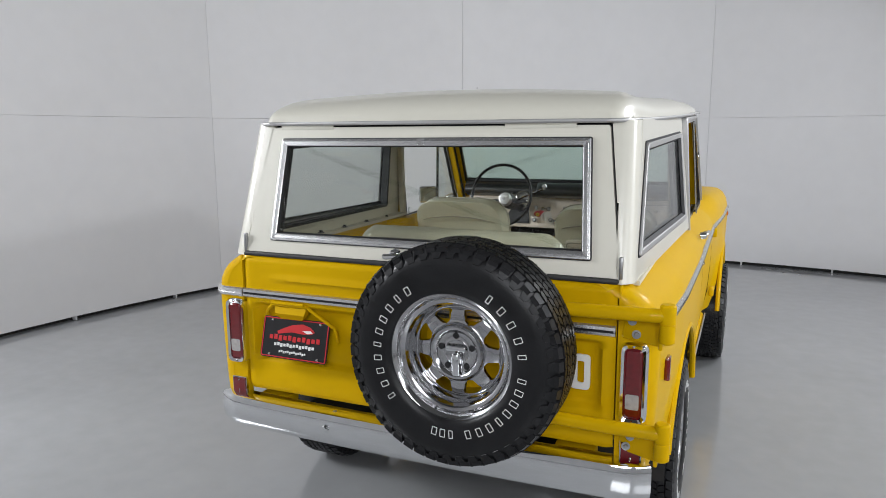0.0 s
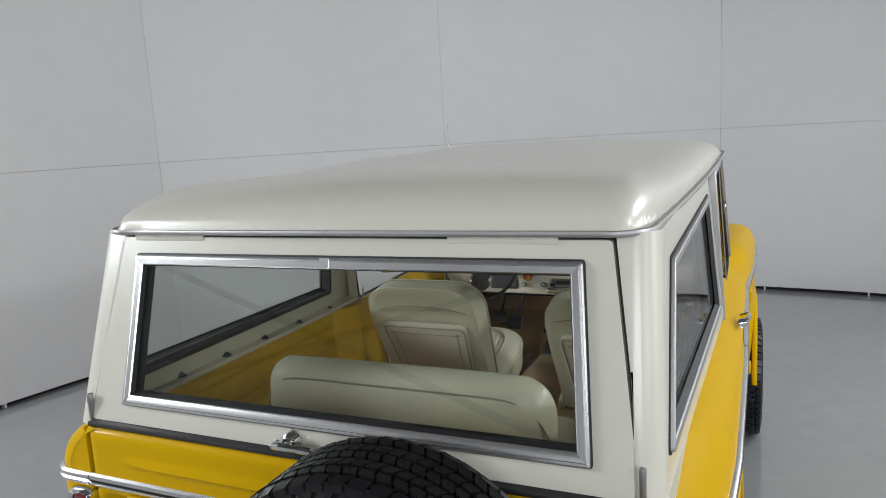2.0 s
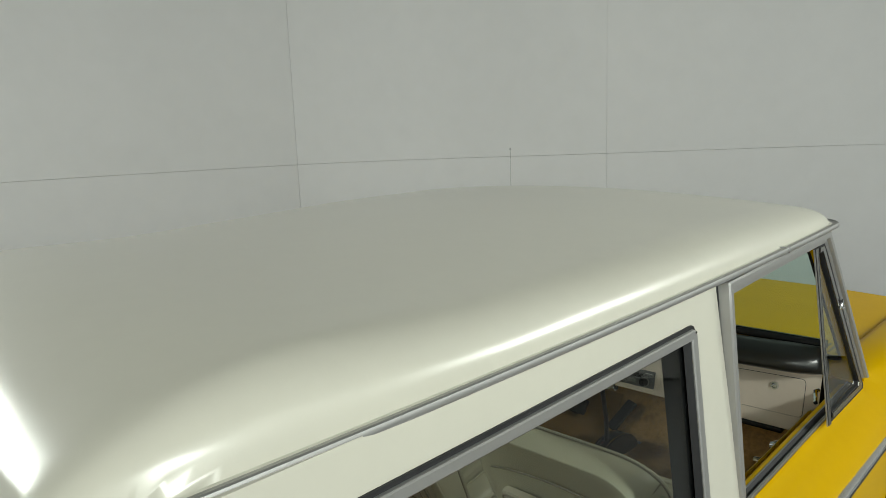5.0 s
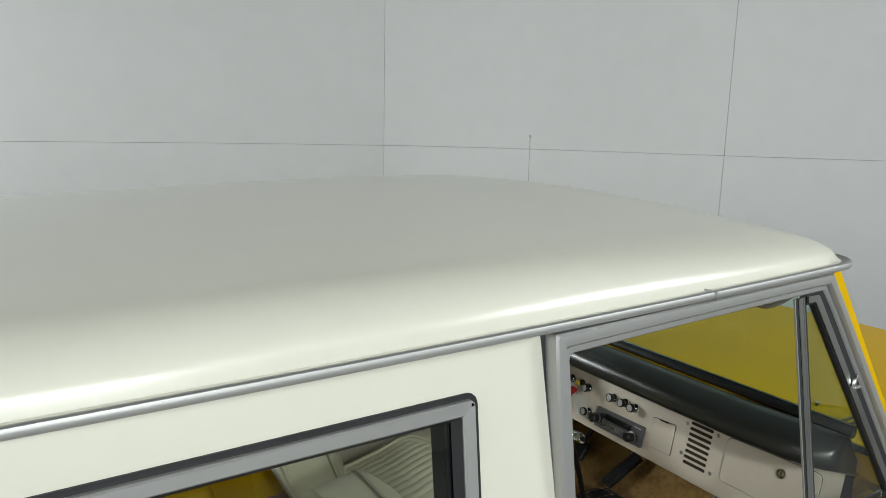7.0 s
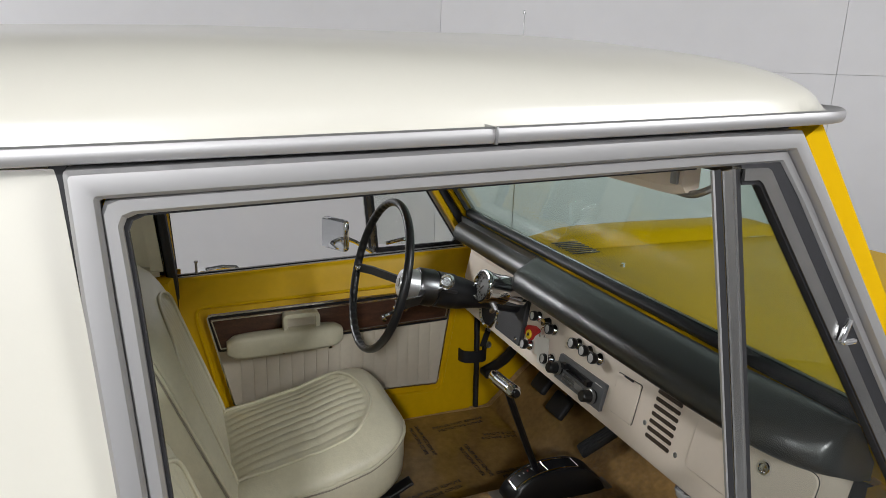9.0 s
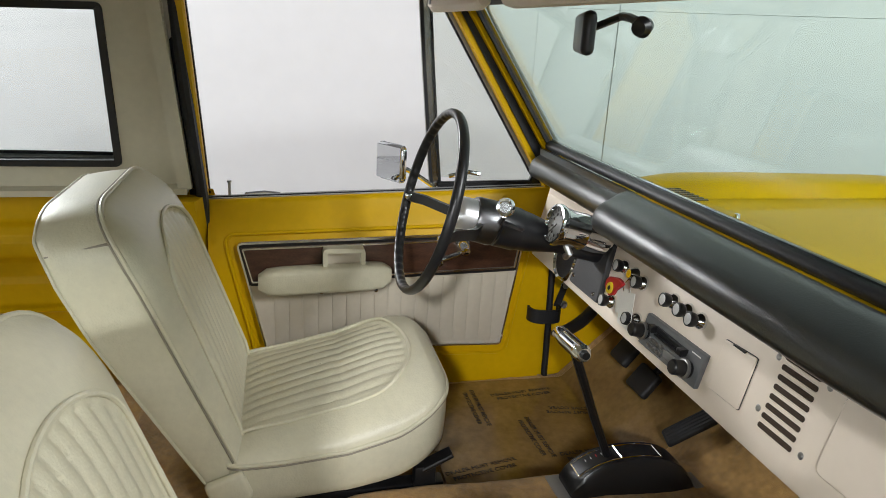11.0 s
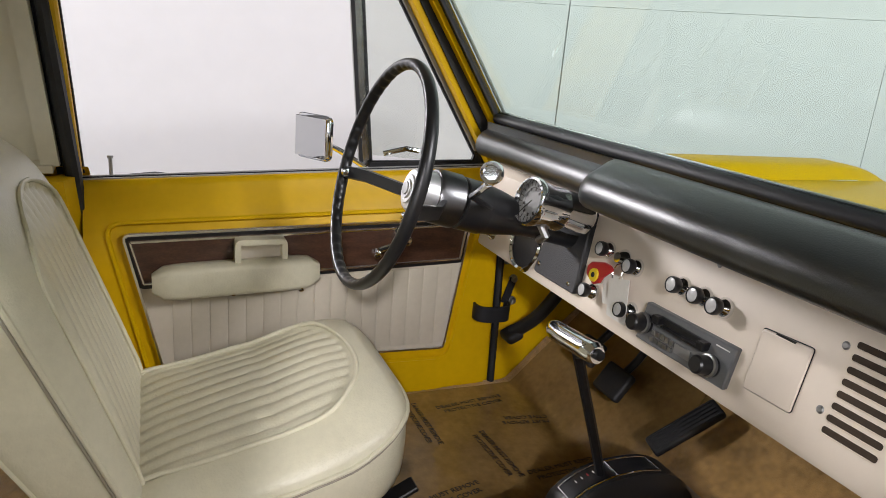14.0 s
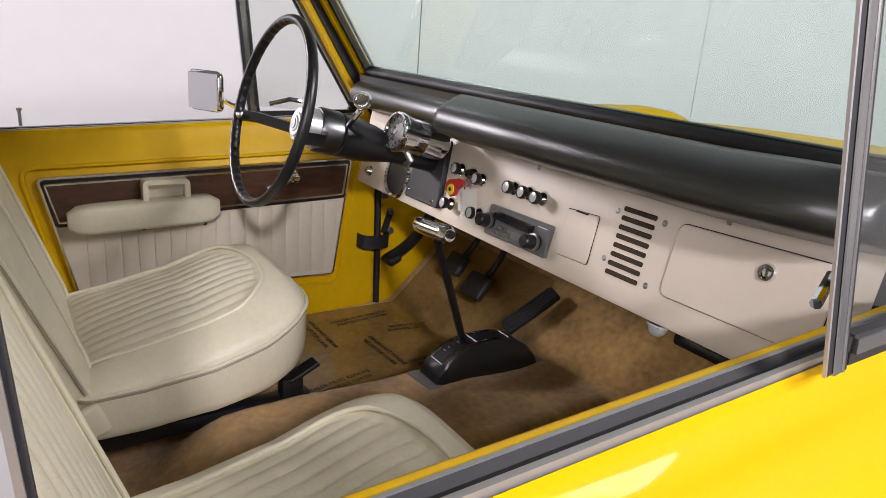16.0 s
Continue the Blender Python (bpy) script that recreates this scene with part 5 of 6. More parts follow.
# inner tub sides, cream window ledge and bolts
for s in (-1, 1):
    rings = []
    for k in range(61):
        z = lerp(1.138, 0.69, k / 60)
        groove = 0.010 * (step(1.075, 1.065, z) - step(1.035, 1.025, z)) + 0.010 * (step(0.985, 0.975, z) - step(0.93, 0.92, z)) + 0.010 * (step(0.86, 0.85, z) - step(0.80, 0.79, z))
        rings.append([(s * (0.735 + groove * step(0.08, 0.12, y) * step(1.25, 1.20, y)), y, z) for y in [0.02, 0.08, 0.10, 0.12, 0.4, 0.8, 1.18, 1.20, 1.22, 1.25, 1.30, 1.40]])
    part("tub_side", skin(rings, False, False), YELLOW_IN, car, "yellow ribbed inner body side", smooth=50)
    post = [(s * 0.735, 1.20), (s * 0.665, 1.31), (s * 0.665, 1.40), (s * 0.735, 1.42)]
    part("tub_post", skin([[(x, y + (1.14 - z) * 0.10, z) for x, y in post] for z in (0.69, 0.85, 1.0, 1.14)]), YELLOW_IN, car)
    ledge = part("window_ledge", sweep([(s * 0.730, 0.04, 1.146), (s * 0.730, 0.5, 1.150), (s * 0.730, 1.0, 1.154), (s * 0.735, 1.38, 1.158)], [(-0.036, -0.008), (0.036, -0.008), (0.036, 0.006), (-0.036, 0.006)]), CREAM_IN, car, "cream painted window ledge with bolts")
    for y in (0.325, 0.531, 0.735, 0.947, 1.166):
        b = disc_knob([(0, 0.013), (0.007, 0.012), (0.009, 0.004), (0.016, 0.003), (0.016, 0)], (s * 0.716, y, 1.158), (0, 0, 1), 8)
        part("bolt", b, BLACK, ledge)
    # wheel box
    part("wheel_box", box((s * 0.62, 0.77, 0.76), (0.22, 0.86, 0.20), 0.05, 4), YELLOW_IN, car)
    # cream B-pillar inside
    part("pillar_lining", sweep([(s * 0.722, 1.375, 1.16), (s * 0.716, 1.350, 1.40), (s * 0.708, 1.325, 1.64)], [(-0.016, -0.010), (0.016, -0.010), (0.016, 0.014), (-0.016, 0.014)], False, (s, 0, 0)), CREAM_IN, car, "cream folded pillar lining")
    part("door_seal", sweep([(s * 0.728, 1.44, 0.62), (s * 0.726, 1.425, 0.95), (s * 0.730, 1.412, 1.14), (s * 0.735, 1.385, 1.40), (s * 0.730, 1.366, 1.645), (s * 0.725, 1.62, 1.662), (s * 0.722, 1.97, 1.678)], circle(0.015, 8), False, (1, 0.01, 0.02)), RUBBER, car, "black rubber door seal")
    # kick panel and front door seal
    part("kick_panel", skin([[(s * 0.700, y, z) for y in (2.34, 2.42, 2.55, 2.70)] for z in (0.56, 0.7, 0.9, 1.17)], False, False), YELLOW_IN, car)
    part("front_seal", sweep([(s * 0.688, 2.360, 0.60), (s * 0.686, 2.356, 0.75), (s * 0.686, 2.349, 0.98)], circle(0.010, 8), False, (1, 0.01, 0.02)), RUBBER, car)

# ---- seats ----
def loaf(stations, top_n=64, bot_n=10, p=4.0):
    """Loft of soft sections: each (origin, across, up, half width, height above, depth below, pleat fn)."""
    rings = []
    for o, ax, up, hw, hi, lo_, pleat in stations:
        r = []
        for i in range(top_n + 1):
            a = -1 + 2 * i / top_n
            a = math.copysign(1 - (1 - abs(a)) ** 1.25, a)
            h = hi * (1 - abs(a) ** p) ** (1 / 2.2)
            h -= pleat(a) * (1 if abs(a) < 0.95 else 0)
            r.append(o + ax * (a * hw) + up * h)
        for i in range(1, bot_n):
            a = 1 - 2 * i / bot_n
            r.append(o + ax * (a * hw * 0.97) - up * lo_ * min(1.0, (1 - abs(a)) * 14))
        rings.append(r)
    return skin(rings)


def pillow(outline, centre, place, rise, fall, zone, n_rings=64):
    """A soft stuffed shape over a plan outline. place(u, v, h) gives the point h above the edge plane;
    rise(v) is the crown's height, fall(v) the depth of the skirt, zone(u, v) how far pleats sink there."""
    cu, cv = centre
    rings = []
    for k in (0.90, 0.97):
        rings.append([place(cu + (u - cu) * k, cv + (v - cv) * k, -fall(v)) for u, v in outline])
    for k, g in ((0.990, 0.96), (0.998, 0.8), (1.004, 0.5), (1.003, 0.2), (1.0, 0.0)):
        rings.append([place(cu + (u - cu) * k, cv + (v - cv) * k, -fall(v) * g) for u, v in outline])
    for i in range(1, n_rings):
        t = 1 - (i / n_rings) ** 1.15
        ring = []
        for u, v in outline:
            a, b = cu + (u - cu) * t, cv + (v - cv) * t
            ring.append(place(a, b, rise(b) * (1 - t ** 3.2) ** 0.55 - zone(a, b)))
        rings.append(ring)
    return skin(rings)


def dense(loop, gap=0.008):
    out = []
    for i, p in enumerate(loop):
        q = loop[(i + 1) % len(loop)]
        n = max(1, int(math.hypot(q[0] - p[0], q[1] - p[1]) / gap))
        out += [(lerp(p[0], q[0], k / n), lerp(p[1], q[1], k / n)) for k in range(n)]
    return out


def pleats(half, v0, v1, arch):
    """Fluting inside a U-shaped zone of half width half, from v0 up to v1 with a rounded end."""
    def f(u, v):
        top = v1 - arch * (1 - math.sqrt(max(0.0, 1 - min(1.0, (u / half)) ** 2))) if abs(u) < half else v1 - arch
        m = step(half + 0.004, half - 0.008, abs(u)) * step(top + 0.004, top - 0.010, v) * step(v0 - 0.01, v0 + 0.02, v)
        groove = abs(math.sin((u / half + 1) * 5.5 * math.pi)) ** 0.5
        return m * (0.005 + 0.0055 * (1 - groove))
    return f


def u_line(half, v0, v1, arch, n=24):
    pts = [(-half, lerp(v0, v1 - arch, k / 10)) for k in range(11)]
    for k in range(1, n):
        a = math.pi * (1 - k / n)
        pts.append((half * math.cos(a), v1 - arch + arch * math.sin(a)))
    return pts + [(half, lerp(v1 - arch, v0, k / 10)) for k in range(11)]


def bucket_seat(x0, drop, label):
    X = V((1, 0, 0))
    plan = dense(rounded([(-0.235, 1.490), (0.235, 1.490), (0.245, 1.935), (-0.245, 1.935)], [0.04, 0.04, 0.15, 0.15], 10))
    edge_z = lambda y: interp(y, [(1.49, 0.778), (1.60, 0.782), (1.72, 0.796), (1.82, 0.826), (1.90, 0.862), (1.94, 0.868)]) - drop
    rise_c = lambda y: interp(y, [(1.49, 0.040), (1.70, 0.070), (1.82, 0.078), (1.94, 0.060)])
    fall_c = lambda y: interp(y, [(1.49, 0.085), (1.70, 0.090), (1.94, 0.110)])
    put = lambda u, v, h: V((x0 + u, v, edge_z(v) + h))
    zone = pleats(0.170, 1.47, 1.868, 0.10)
    seat = part("front_seat", pillow(plan, (0, 1.70), put, rise_c, fall_c, zone), VINYL, car, label, smooth=60)
    part("piping", tube([put(u * 1.004, 1.70 + (v - 1.70) * 1.004, 0.0) for u, v in plan], 0.0042, 8, True), VINYL, seat, "cream piping cord")

    def top_of(u, v):
        t = max(abs(u) / 0.24, abs(v - 1.70) / 0.235)
        return put(u, v, rise_c(v) * (1 - min(1, t) ** 3.2) ** 0.55 + 0.001)
    # Dark cord paints the shadow line beneath the cushion piping.
    part("piping_shadow", tube([put(u * 1.006, 1.70 + (v - 1.70) * 1.006, -0.0062) for u, v in plan], 0.0024, 6, True), SEAM_AND_SHADE, seat)
    part("piping", tube([top_of(u, v) for u, v in u_line(0.172, 1.52, 1.872, 0.10)], 0.004, 8), VINYL, seat, "cream piping cord")
    # backrest
    P0, UP, N = V((x0, 1.530, 0.745 - drop)), V((0, -0.205, 0.52)).normalized(), V((0, 0.52, 0.205)).normalized()
    LB = 0.562
    face = dense(rounded([(-0.225, 0.0), (0.225, 0.0), (0.245, LB), (-0.245, LB)], [0.03, 0.03, 0.13, 0.13], 10))
    bow = lambda b: -0.018 * max(0.0, (b - 0.40) / 0.16) ** 2
    putb = lambda u, b, h: P0 + X * u + UP * b + N * (h + bow(b)) + V((0, 0, max(0.0, -h) * 0.26 * step(0.36, 0.50, b)))
    rise_b = lambda b: interp(b, [(0, 0.020), (0.2, 0.032), (0.40, 0.042), (0.50, 0.046), (0.56, 0.03)])
    fall_b = lambda b: interp(b, [(0, 0.070), (0.3, 0.108), (0.405, 0.120), (0.45, 0.126), (0.52, 0.124), (0.56, 0.104)])
    zb = pleats(0.172, 0.03, 0.480, 0.12)
    part("backrest", pillow(face, (0, 0.29), putb, rise_b, fall_b, zb), VINYL, seat, "cream pleated vinyl backrest", smooth=60)
    part("piping", tube([putb(u * 1.003, 0.29 + (b - 0.29) * 1.003, 0.0) for u, b in face], 0.0042, 8, True), VINYL, seat, "cream piping cord")
    part("piping", tube([putb(u * 0.985, 0.29 + (b - 0.29) * 0.985, -fall_b(b) * 0.97) for u, b in face], 0.0035, 8, True), VINYL, seat, "cream piping cord")

    # The same painted shadow line behind the backrest piping.
    part("piping_shadow", tube([putb(u * 1.005, 0.29 + (b - 0.29) * 1.005, -0.0062) for u, b in face], 0.0024, 6, True), SEAM_AND_SHADE, seat)
    for q in (-1, 1):
        part("head_seam", tube([putb(q * 0.2275, 0.505 - 0.012 * k / 10, -0.004 - (fall_b(0.50) - 0.012) * k / 10) for k in range(11)], 0.0022, 6), SEAM_AND_SHADE, seat)

    def back_of(u, b):
        t = max(abs(u) / 0.24, abs(b - 0.29) / 0.28)
        return putb(u, b, rise_b(b) * (1 - min(1, t) ** 3.2) ** 0.55 + 0.001)
    part("piping", tube([back_of(u, b) for u, b in u_line(0.174, 0.06, 0.484, 0.12)], 0.004, 8), VINYL, seat, "cream piping cord")
    ring = rounded([(-0.165, 0.05), (0.165, 0.05), (0.192, 0.415), (-0.192, 0.415)], 0.035, 5)
    part("rear_panel", skin([[P0 + X * a + UP * b - N * (fall_b(b) + d) for a, b in q] for q, d in ((ring, -0.01), (ring, 0.008), (inset_loop(ring, 0.012), 0.014))]), VINYL_BACK, seat, "cream moulded seat back panel", smooth=45)
    pan = [P0 + X * a + UP * b - N * (fall_b(b) + 0.013) for a, b in inset_loop(ring, 0.010)]
    part("panel_seam", tube(pan, 0.0032, 6, True), SEAM_AND_SHADE, seat)
    part("panel_seam", tube([P0 + X * a + UP * b - N * (fall_b(b) + 0.0145) for a, b in inset_loop(ring, 0.045)], 0.0018, 6, True), SEAM_AND_SHADE, seat)
    part("back_seam", tube([putb(u, 0.475 - 0.03 * (u / 0.24) ** 2, -fall_b(0.475) * 1.0 - 0.001) for u in [-0.20 + 0.40 * k / 20 for k in range(21)]], 0.0025, 6), SEAM_AND_SHADE, seat)
    for s in (-1, 1):
        part("hinge_cover", box((x0 + s * 0.243, 1.500, 0.735 - drop), (0.020, 0.075, 0.060), 0.009, 3, Matrix.Rotation(math.radians(20), 4, "X")), VINYL, seat)
        part("runner", box((x0 + s * 0.19, 1.70, 0.668), (0.035, 0.44, 0.03), 0.005), BLACK, seat, "black steel seat runner")
        leg = box((x0 + s * 0.20, 1.878, 0.690), (0.030, 0.044, 0.070), 0.004, 2)
        box((x0 + s * 0.20, 1.903, 0.732), (0.034, 0.068, 0.009), 0.002, 1, Matrix.Rotation(math.radians(26), 4, "X"), leg)
        box((x0 + s * 0.20, 1.876, 0.650), (0.044, 0.052, 0.014), 0.003, 1, None, leg)
        part("foot", leg, BLACK, seat, "black steel seat bracket")
    return seat


bucket_seat(-0.334, 0.0, "cream vinyl bucket seat with pleated centre and piping")
bucket_seat(0.424, 0.012, "cream vinyl passenger bucket seat with pleated centre")

# rear bench seen from behind
bs = []
X, Y, Z = V((1, 0, 0)), V((0, 1, 0)), V((0, 0, 1))
for k in range(61):
    b = 1 - (1 - k / 60) ** 1.4
    roll = max(0.0, (b - 0.74) / 0.26)
    hw = 0.442 * math.sqrt(max(0.03, 1 - 0.30 * roll ** 3.0))
    bs.append((V((0.012, 0.395 - 0.03 * (1 - b), 0.80 + 0.43 * b)), X, Y, hw, *[interp(b, [(0, 0.05), (0.80, 0.060), (0.88, 0.059), (0.93, 0.054), (0.965, 0.044), (0.985, 0.030), (1, 0.008)])] * 2, lambda a: 0.0))
bench = part("rear_bench", loaf(bs, 40, 24, 6.0), VINYL, car, "cream vinyl rear bench seat", smooth=60)
bc = [(V((0.012, y, 0.86)), X, Z, 0.442, 0.07, 0.08, (lambda a: 0.004 * abs(math.sin(a * 12)))) for y in (0.42, 0.55, 0.70, 0.84, 0.88)]
part("bench_cushion", loaf(bc, 48, 10, 5.0), VINYL, bench)
part("seam", tube([V((0.012 + a * 0.436, 0.3335 + 0.03 * abs(a) ** 14, 1.188 - 0.13 * abs(a) ** 12)) for a in [math.sin(math.pi / 2 * (-1 + 2 * k / 60)) for k in range(61)]], 0.003, 6), SEAM_AND_SHADE, bench)
part("bench_tube", tube([(-0.455, 0.42, 1.045), (-0.458, 0.365, 1.046), (-0.44, 0.332, 1.045), (-0.36, 0.322, 1.042), (0.0, 0.318, 1.040), (0.38, 0.322, 1.040), (0.46, 0.335, 1.042), (0.475, 0.37, 1.044)], 0.015, 10), BLACK, bench, "black steel bench tube")
part("bench_base", box((0.012, 0.62, 0.74), (0.80, 0.46, 0.10), 0.02), BLACK, bench)

# ---- dashboard ----
def dash_y(z):
    return 2.305 + (z - 1.10) * 0.22


def on_dash(x, z, d=0.0):
    """A point of the dash face, d metres out towards the seats."""
    return (x, dash_y(z) - d, z)


OUT = V((0, -1, 0.22)).normalized()
slots = [(0.310, 1.1425 - 0.0155 * k) for k in range(8)]
face_bm = bmesh.new()
# the face in one sheet, without openings; lids and slots lie on it
rings = [[on_dash(x, z, d) for z, d in ((1.200, -0.006), (1.182, 0.0), (1.10, 0.0), (1.02, 0.0), (0.994, 0.0), (0.986, -0.004), (0.982, -0.014), (0.982, -0.06))] for x in [-0.690 + 1.38 * k / 60 for k in range(61)]]
skin(rings, False, False, face_bm)
dash = part("dashboard", face_bm, DASH, car, "cream painted steel dashboard with black padded top", smooth=50)
# Flat brown plates paint the slots' shade; bars stand for the lit lower edge.
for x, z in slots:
    part("vent_slot_shade", plate([on_dash(a, b, 0.001) for a, b in rounded([(x - 0.036, z - 0.0042), (x + 0.036, z - 0.0042), (x + 0.036, z + 0.0042), (x - 0.036, z + 0.0042)], 0.004, 3)], OUT * 0.0006), SLOT_SHADE, dash, "flat brown plate painted as a shaded vent slot")
    part("slot_lit_edge", box(on_dash(x, z - 0.0046, 0.0018), (0.068, 0.0016, 0.0013), 0.0004, 1), DASH, dash)
for x, z in ((0.261, 1.135), (0.361, 1.139), (0.262, 1.052), (0.362, 1.036), (0.039, 1.165), (0.47, 1.17)):
    part("screw", disc_knob([(0, 0.0016), (0.0035, 0.0015), (0.0055, 0)], on_dash(x, z), OUT, 12), STEEL, dash)


def dash_door(name, pts, r, label, seam=0.0014):
    loop = rounded(pts, r, 5)
    part("seam_gap", plate([on_dash(a, b, 0.0006) for a, b in inset_loop(loop, -seam)], OUT * 0.0006), BLACK, dash)
    return part(name, skin([[on_dash(a, b, d) for a, b in q] for q, d in ((loop, 0.0), (loop, 0.0030), (inset_loop(loop, 0.0016), 0.0042))]), DASH, dash, label)


glove = dash_door("glove_box_door", [(0.392, 1.033), (0.645, 1.036), (0.645, 1.157), (0.392, 1.148)], 0.016, "cream glove box lid with push button")
part("push_button", disc_knob([(0, 0.004), (0.007, 0.0035), (0.0085, 0.0065), (0.0115, 0.0065), (0.0135, 0.003), (0.014, 0)], on_dash(0.552, 1.120, 0.003), OUT, 24), CHROME, glove, "round chrome glove box button")
dash_door("ashtray_door", [(0.152, 1.027), (0.229, 1.029), (0.227, 1.115), (0.149, 1.111)], 0.004, "cream ashtray lid")
part("ash_slot", box(on_dash(0.187, 1.113, 0.004), (0.03, 0.003, 0.003)), BLACK, dash)
part("gauge_trim", lathe([(0.051, 0.006), (0.056, 0.010), (0.060, 0.006), (0.061, 0)], 40, Matrix.Translation(on_dash(-0.47, 1.046)) @ OUT.to_track_quat("Z", "Y").to_matrix().to_4x4()), CHROME, dash, "chrome instrument bezel")
part("gauge_face", disc_knob([(0, 0.003), (0.052, 0.003), (0.052, 0)], on_dash(-0.47, 1.046), OUT, 36), BLACK, dash)
part("ignition", disc_knob([(0, 0.012), (0.008, 0.012), (0.012, 0.007), (0.015, 0.003), (0.016, 0)], on_dash(-0.625, 1.026), OUT, 20), CHROME, dash)
pod = rounded([(-0.402, 1.010), (-0.250, 1.012), (-0.268, 1.165), (-0.330, 1.165), (-0.398, 1.075)], 0.008, 4)
podp = part("column_plate", skin([[on_dash(a, b, d) for a, b in q] for q, d in ((pod, 0.0), (pod, 0.010), (inset_loop(pod, 0.003), 0.013))]), WRINKLE, dash, "black wrinkle-finish column plate")
for x, z in ((-0.388, 1.030), (-0.275, 1.026), (-0.278, 1.135)):
    part("screw", disc_knob([(0, 0.003), (0.0035, 0.0025), (0.005, 0)], on_dash(x, z, 0.013), OUT, 10), CHROME, podp)


def pull_knob(x, z, length, label):
    """A dash pull: chrome escutcheon, stem and black-rimmed knob with a pale cap."""
    b = on_dash(x, z)
    kb = part("escutcheon", disc_knob([(0, 0.016), (0.008, 0.016), (0.010, 0.012), (0.0135, 0.008), (0.016, 0.002), (0.016, 0)], b, OUT, 24), CHROME, dash, label)
    length -= 0.007
    q = V(b) + OUT * length
    part("knob", disc_knob([(0.004, -length + 0.01), (0.004, -0.012), (0.008, -0.010), (0.0125, -0.004), (0.0135, 0.003), (0.0125, 0.008), (0.0105, 0.009)], q, OUT, 24), BLACK, kb)
    part("knob_cap", disc_knob([(0, 0.0085), (0.008, 0.0085), (0.0108, 0.0075), (0.0108, 0.004)], q, OUT, 20), KNOB_CAP, kb)


for x, z, ln in ((-0.206, 1.112, 0.024), (-0.124, 1.106, 0.024), (-0.013, 1.112, 0.026), (0.034, 1.112, 0.026), (0.0755, 1.111, 0.028), (-0.103, 1.036, 0.030), (-0.212, 1.032, 0.028)):
    pull_knob(x, z, ln, "chrome and black dash pull knob")
part("key_switch", disc_knob([(0, 0.016), (0.009, 0.016), (0.012, 0.010), (0.016, 0.003), (0.017, 0)], on_dash(-0.163, 1.110), OUT, 24), CHROME, dash, "chrome key switch")

# radio
rl = rounded([(-0.066, 1.008), (0.128, 1.010), (0.128, 1.071), (-0.066, 1.068)], 0.002, 2)
radio = part("car_radio", skin([[on_dash(a, b, d) for a, b in q] for q, d in ((rl, 0.0), (rl, 0.007), (inset_loop(rl, 0.002), 0.009))]), RADIO_GREY, dash, "grey cassette radio with two knobs")
part("cassette_slot", box(on_dash(0.030, 1.055, 0.010), (0.105, 0.006, 0.011), 0.001, 1), BLACK, radio)
part("cassette_lip", box(on_dash(0.030, 1.048, 0.013), (0.085, 0.012, 0.004), 0.001, 1), BLACK, radio)
for x in (-0.025, 0.075):
    part("slider", box(on_dash(x, 1.054, 0.016), (0.016, 0.014, 0.014), 0.002, 1), BLACK, radio)
part("display", box(on_dash(0.038, 1.026, 0.009), (0.034, 0.003, 0.018), 0.0005, 1), DIAL, radio)
for i in range(5):
    for j in range(2):
        part("radio_button", box(on_dash(-0.028 + 0.0105 * i, 1.020 + 0.011 * j, 0.010), (0.0085, 0.005, 0.008), 0.001, 1), STEEL, radio)
for x, z in ((-0.052, 1.036), (0.097, 1.032)):
    part("radio_knob", disc_knob([(0, 0.034), (0.011, 0.034), (0.0135, 0.031), (0.014, 0.010), (0.0165, 0.008), (0.017, 0.004), (0.016, 0)], on_dash(x, z, 0.009), OUT, 24), BLACK, radio)
    part("knob_ring", disc_knob([(0.0145, 0.012), (0.0175, 0.011), (0.0175, 0.006), (0.0145, 0.005)], on_dash(x, z, 0.009), OUT, 24), STEEL, radio)
part("radio_mark", box(on_dash(0.105, 1.063, 0.0095), (0.026, 0.0012, 0.0018)), WHITE_INK, radio)

# padded top: it stands far out before the passenger and steps back before the driver
def pad_ring(x):
    u = min(1.0, max(0.0, (x + 0.197) / 0.050))
    k = math.sqrt(1 - (1 - u) ** 2)
    v = min(1.0, max(0.0, (x - 0.585) / 0.135))
    n = lerp(2.258, 2.191, k) + 0.085 * (1 - math.sqrt(1 - 0.96 * v * v))
    zb = lerp(1.202, 1.207 + 0.006 * step(0.45, 0.65, x), k)
    h = lerp(0.076, 0.076, k)
    c = lerp(2.284, 2.268, k)
    prof = [(2.335, 1.186), (n + 0.070, zb - 0.022), (n + 0.030, zb - 0.007), (n + 0.012, zb - 0.001), (n + 0.004, zb + 0.006), (n, zb + 0.017), (n + 0.001, zb + 0.030), (n + 0.006, zb + 0.042),
            (n + 0.015, zb + 0.052), (n + 0.028, zb + 0.059), (lerp(n + 0.028, c, 0.55), zb + h - 0.004), (c, zb + h), (c + 0.014, zb + h - 0.002), (c + 0.024, zb + h - 0.010), (2.335, 1.215)]
    return [(x, y, z) for y, z in prof]


def pad_roll(xs):
    return skin([pad_ring(x) for x in xs])


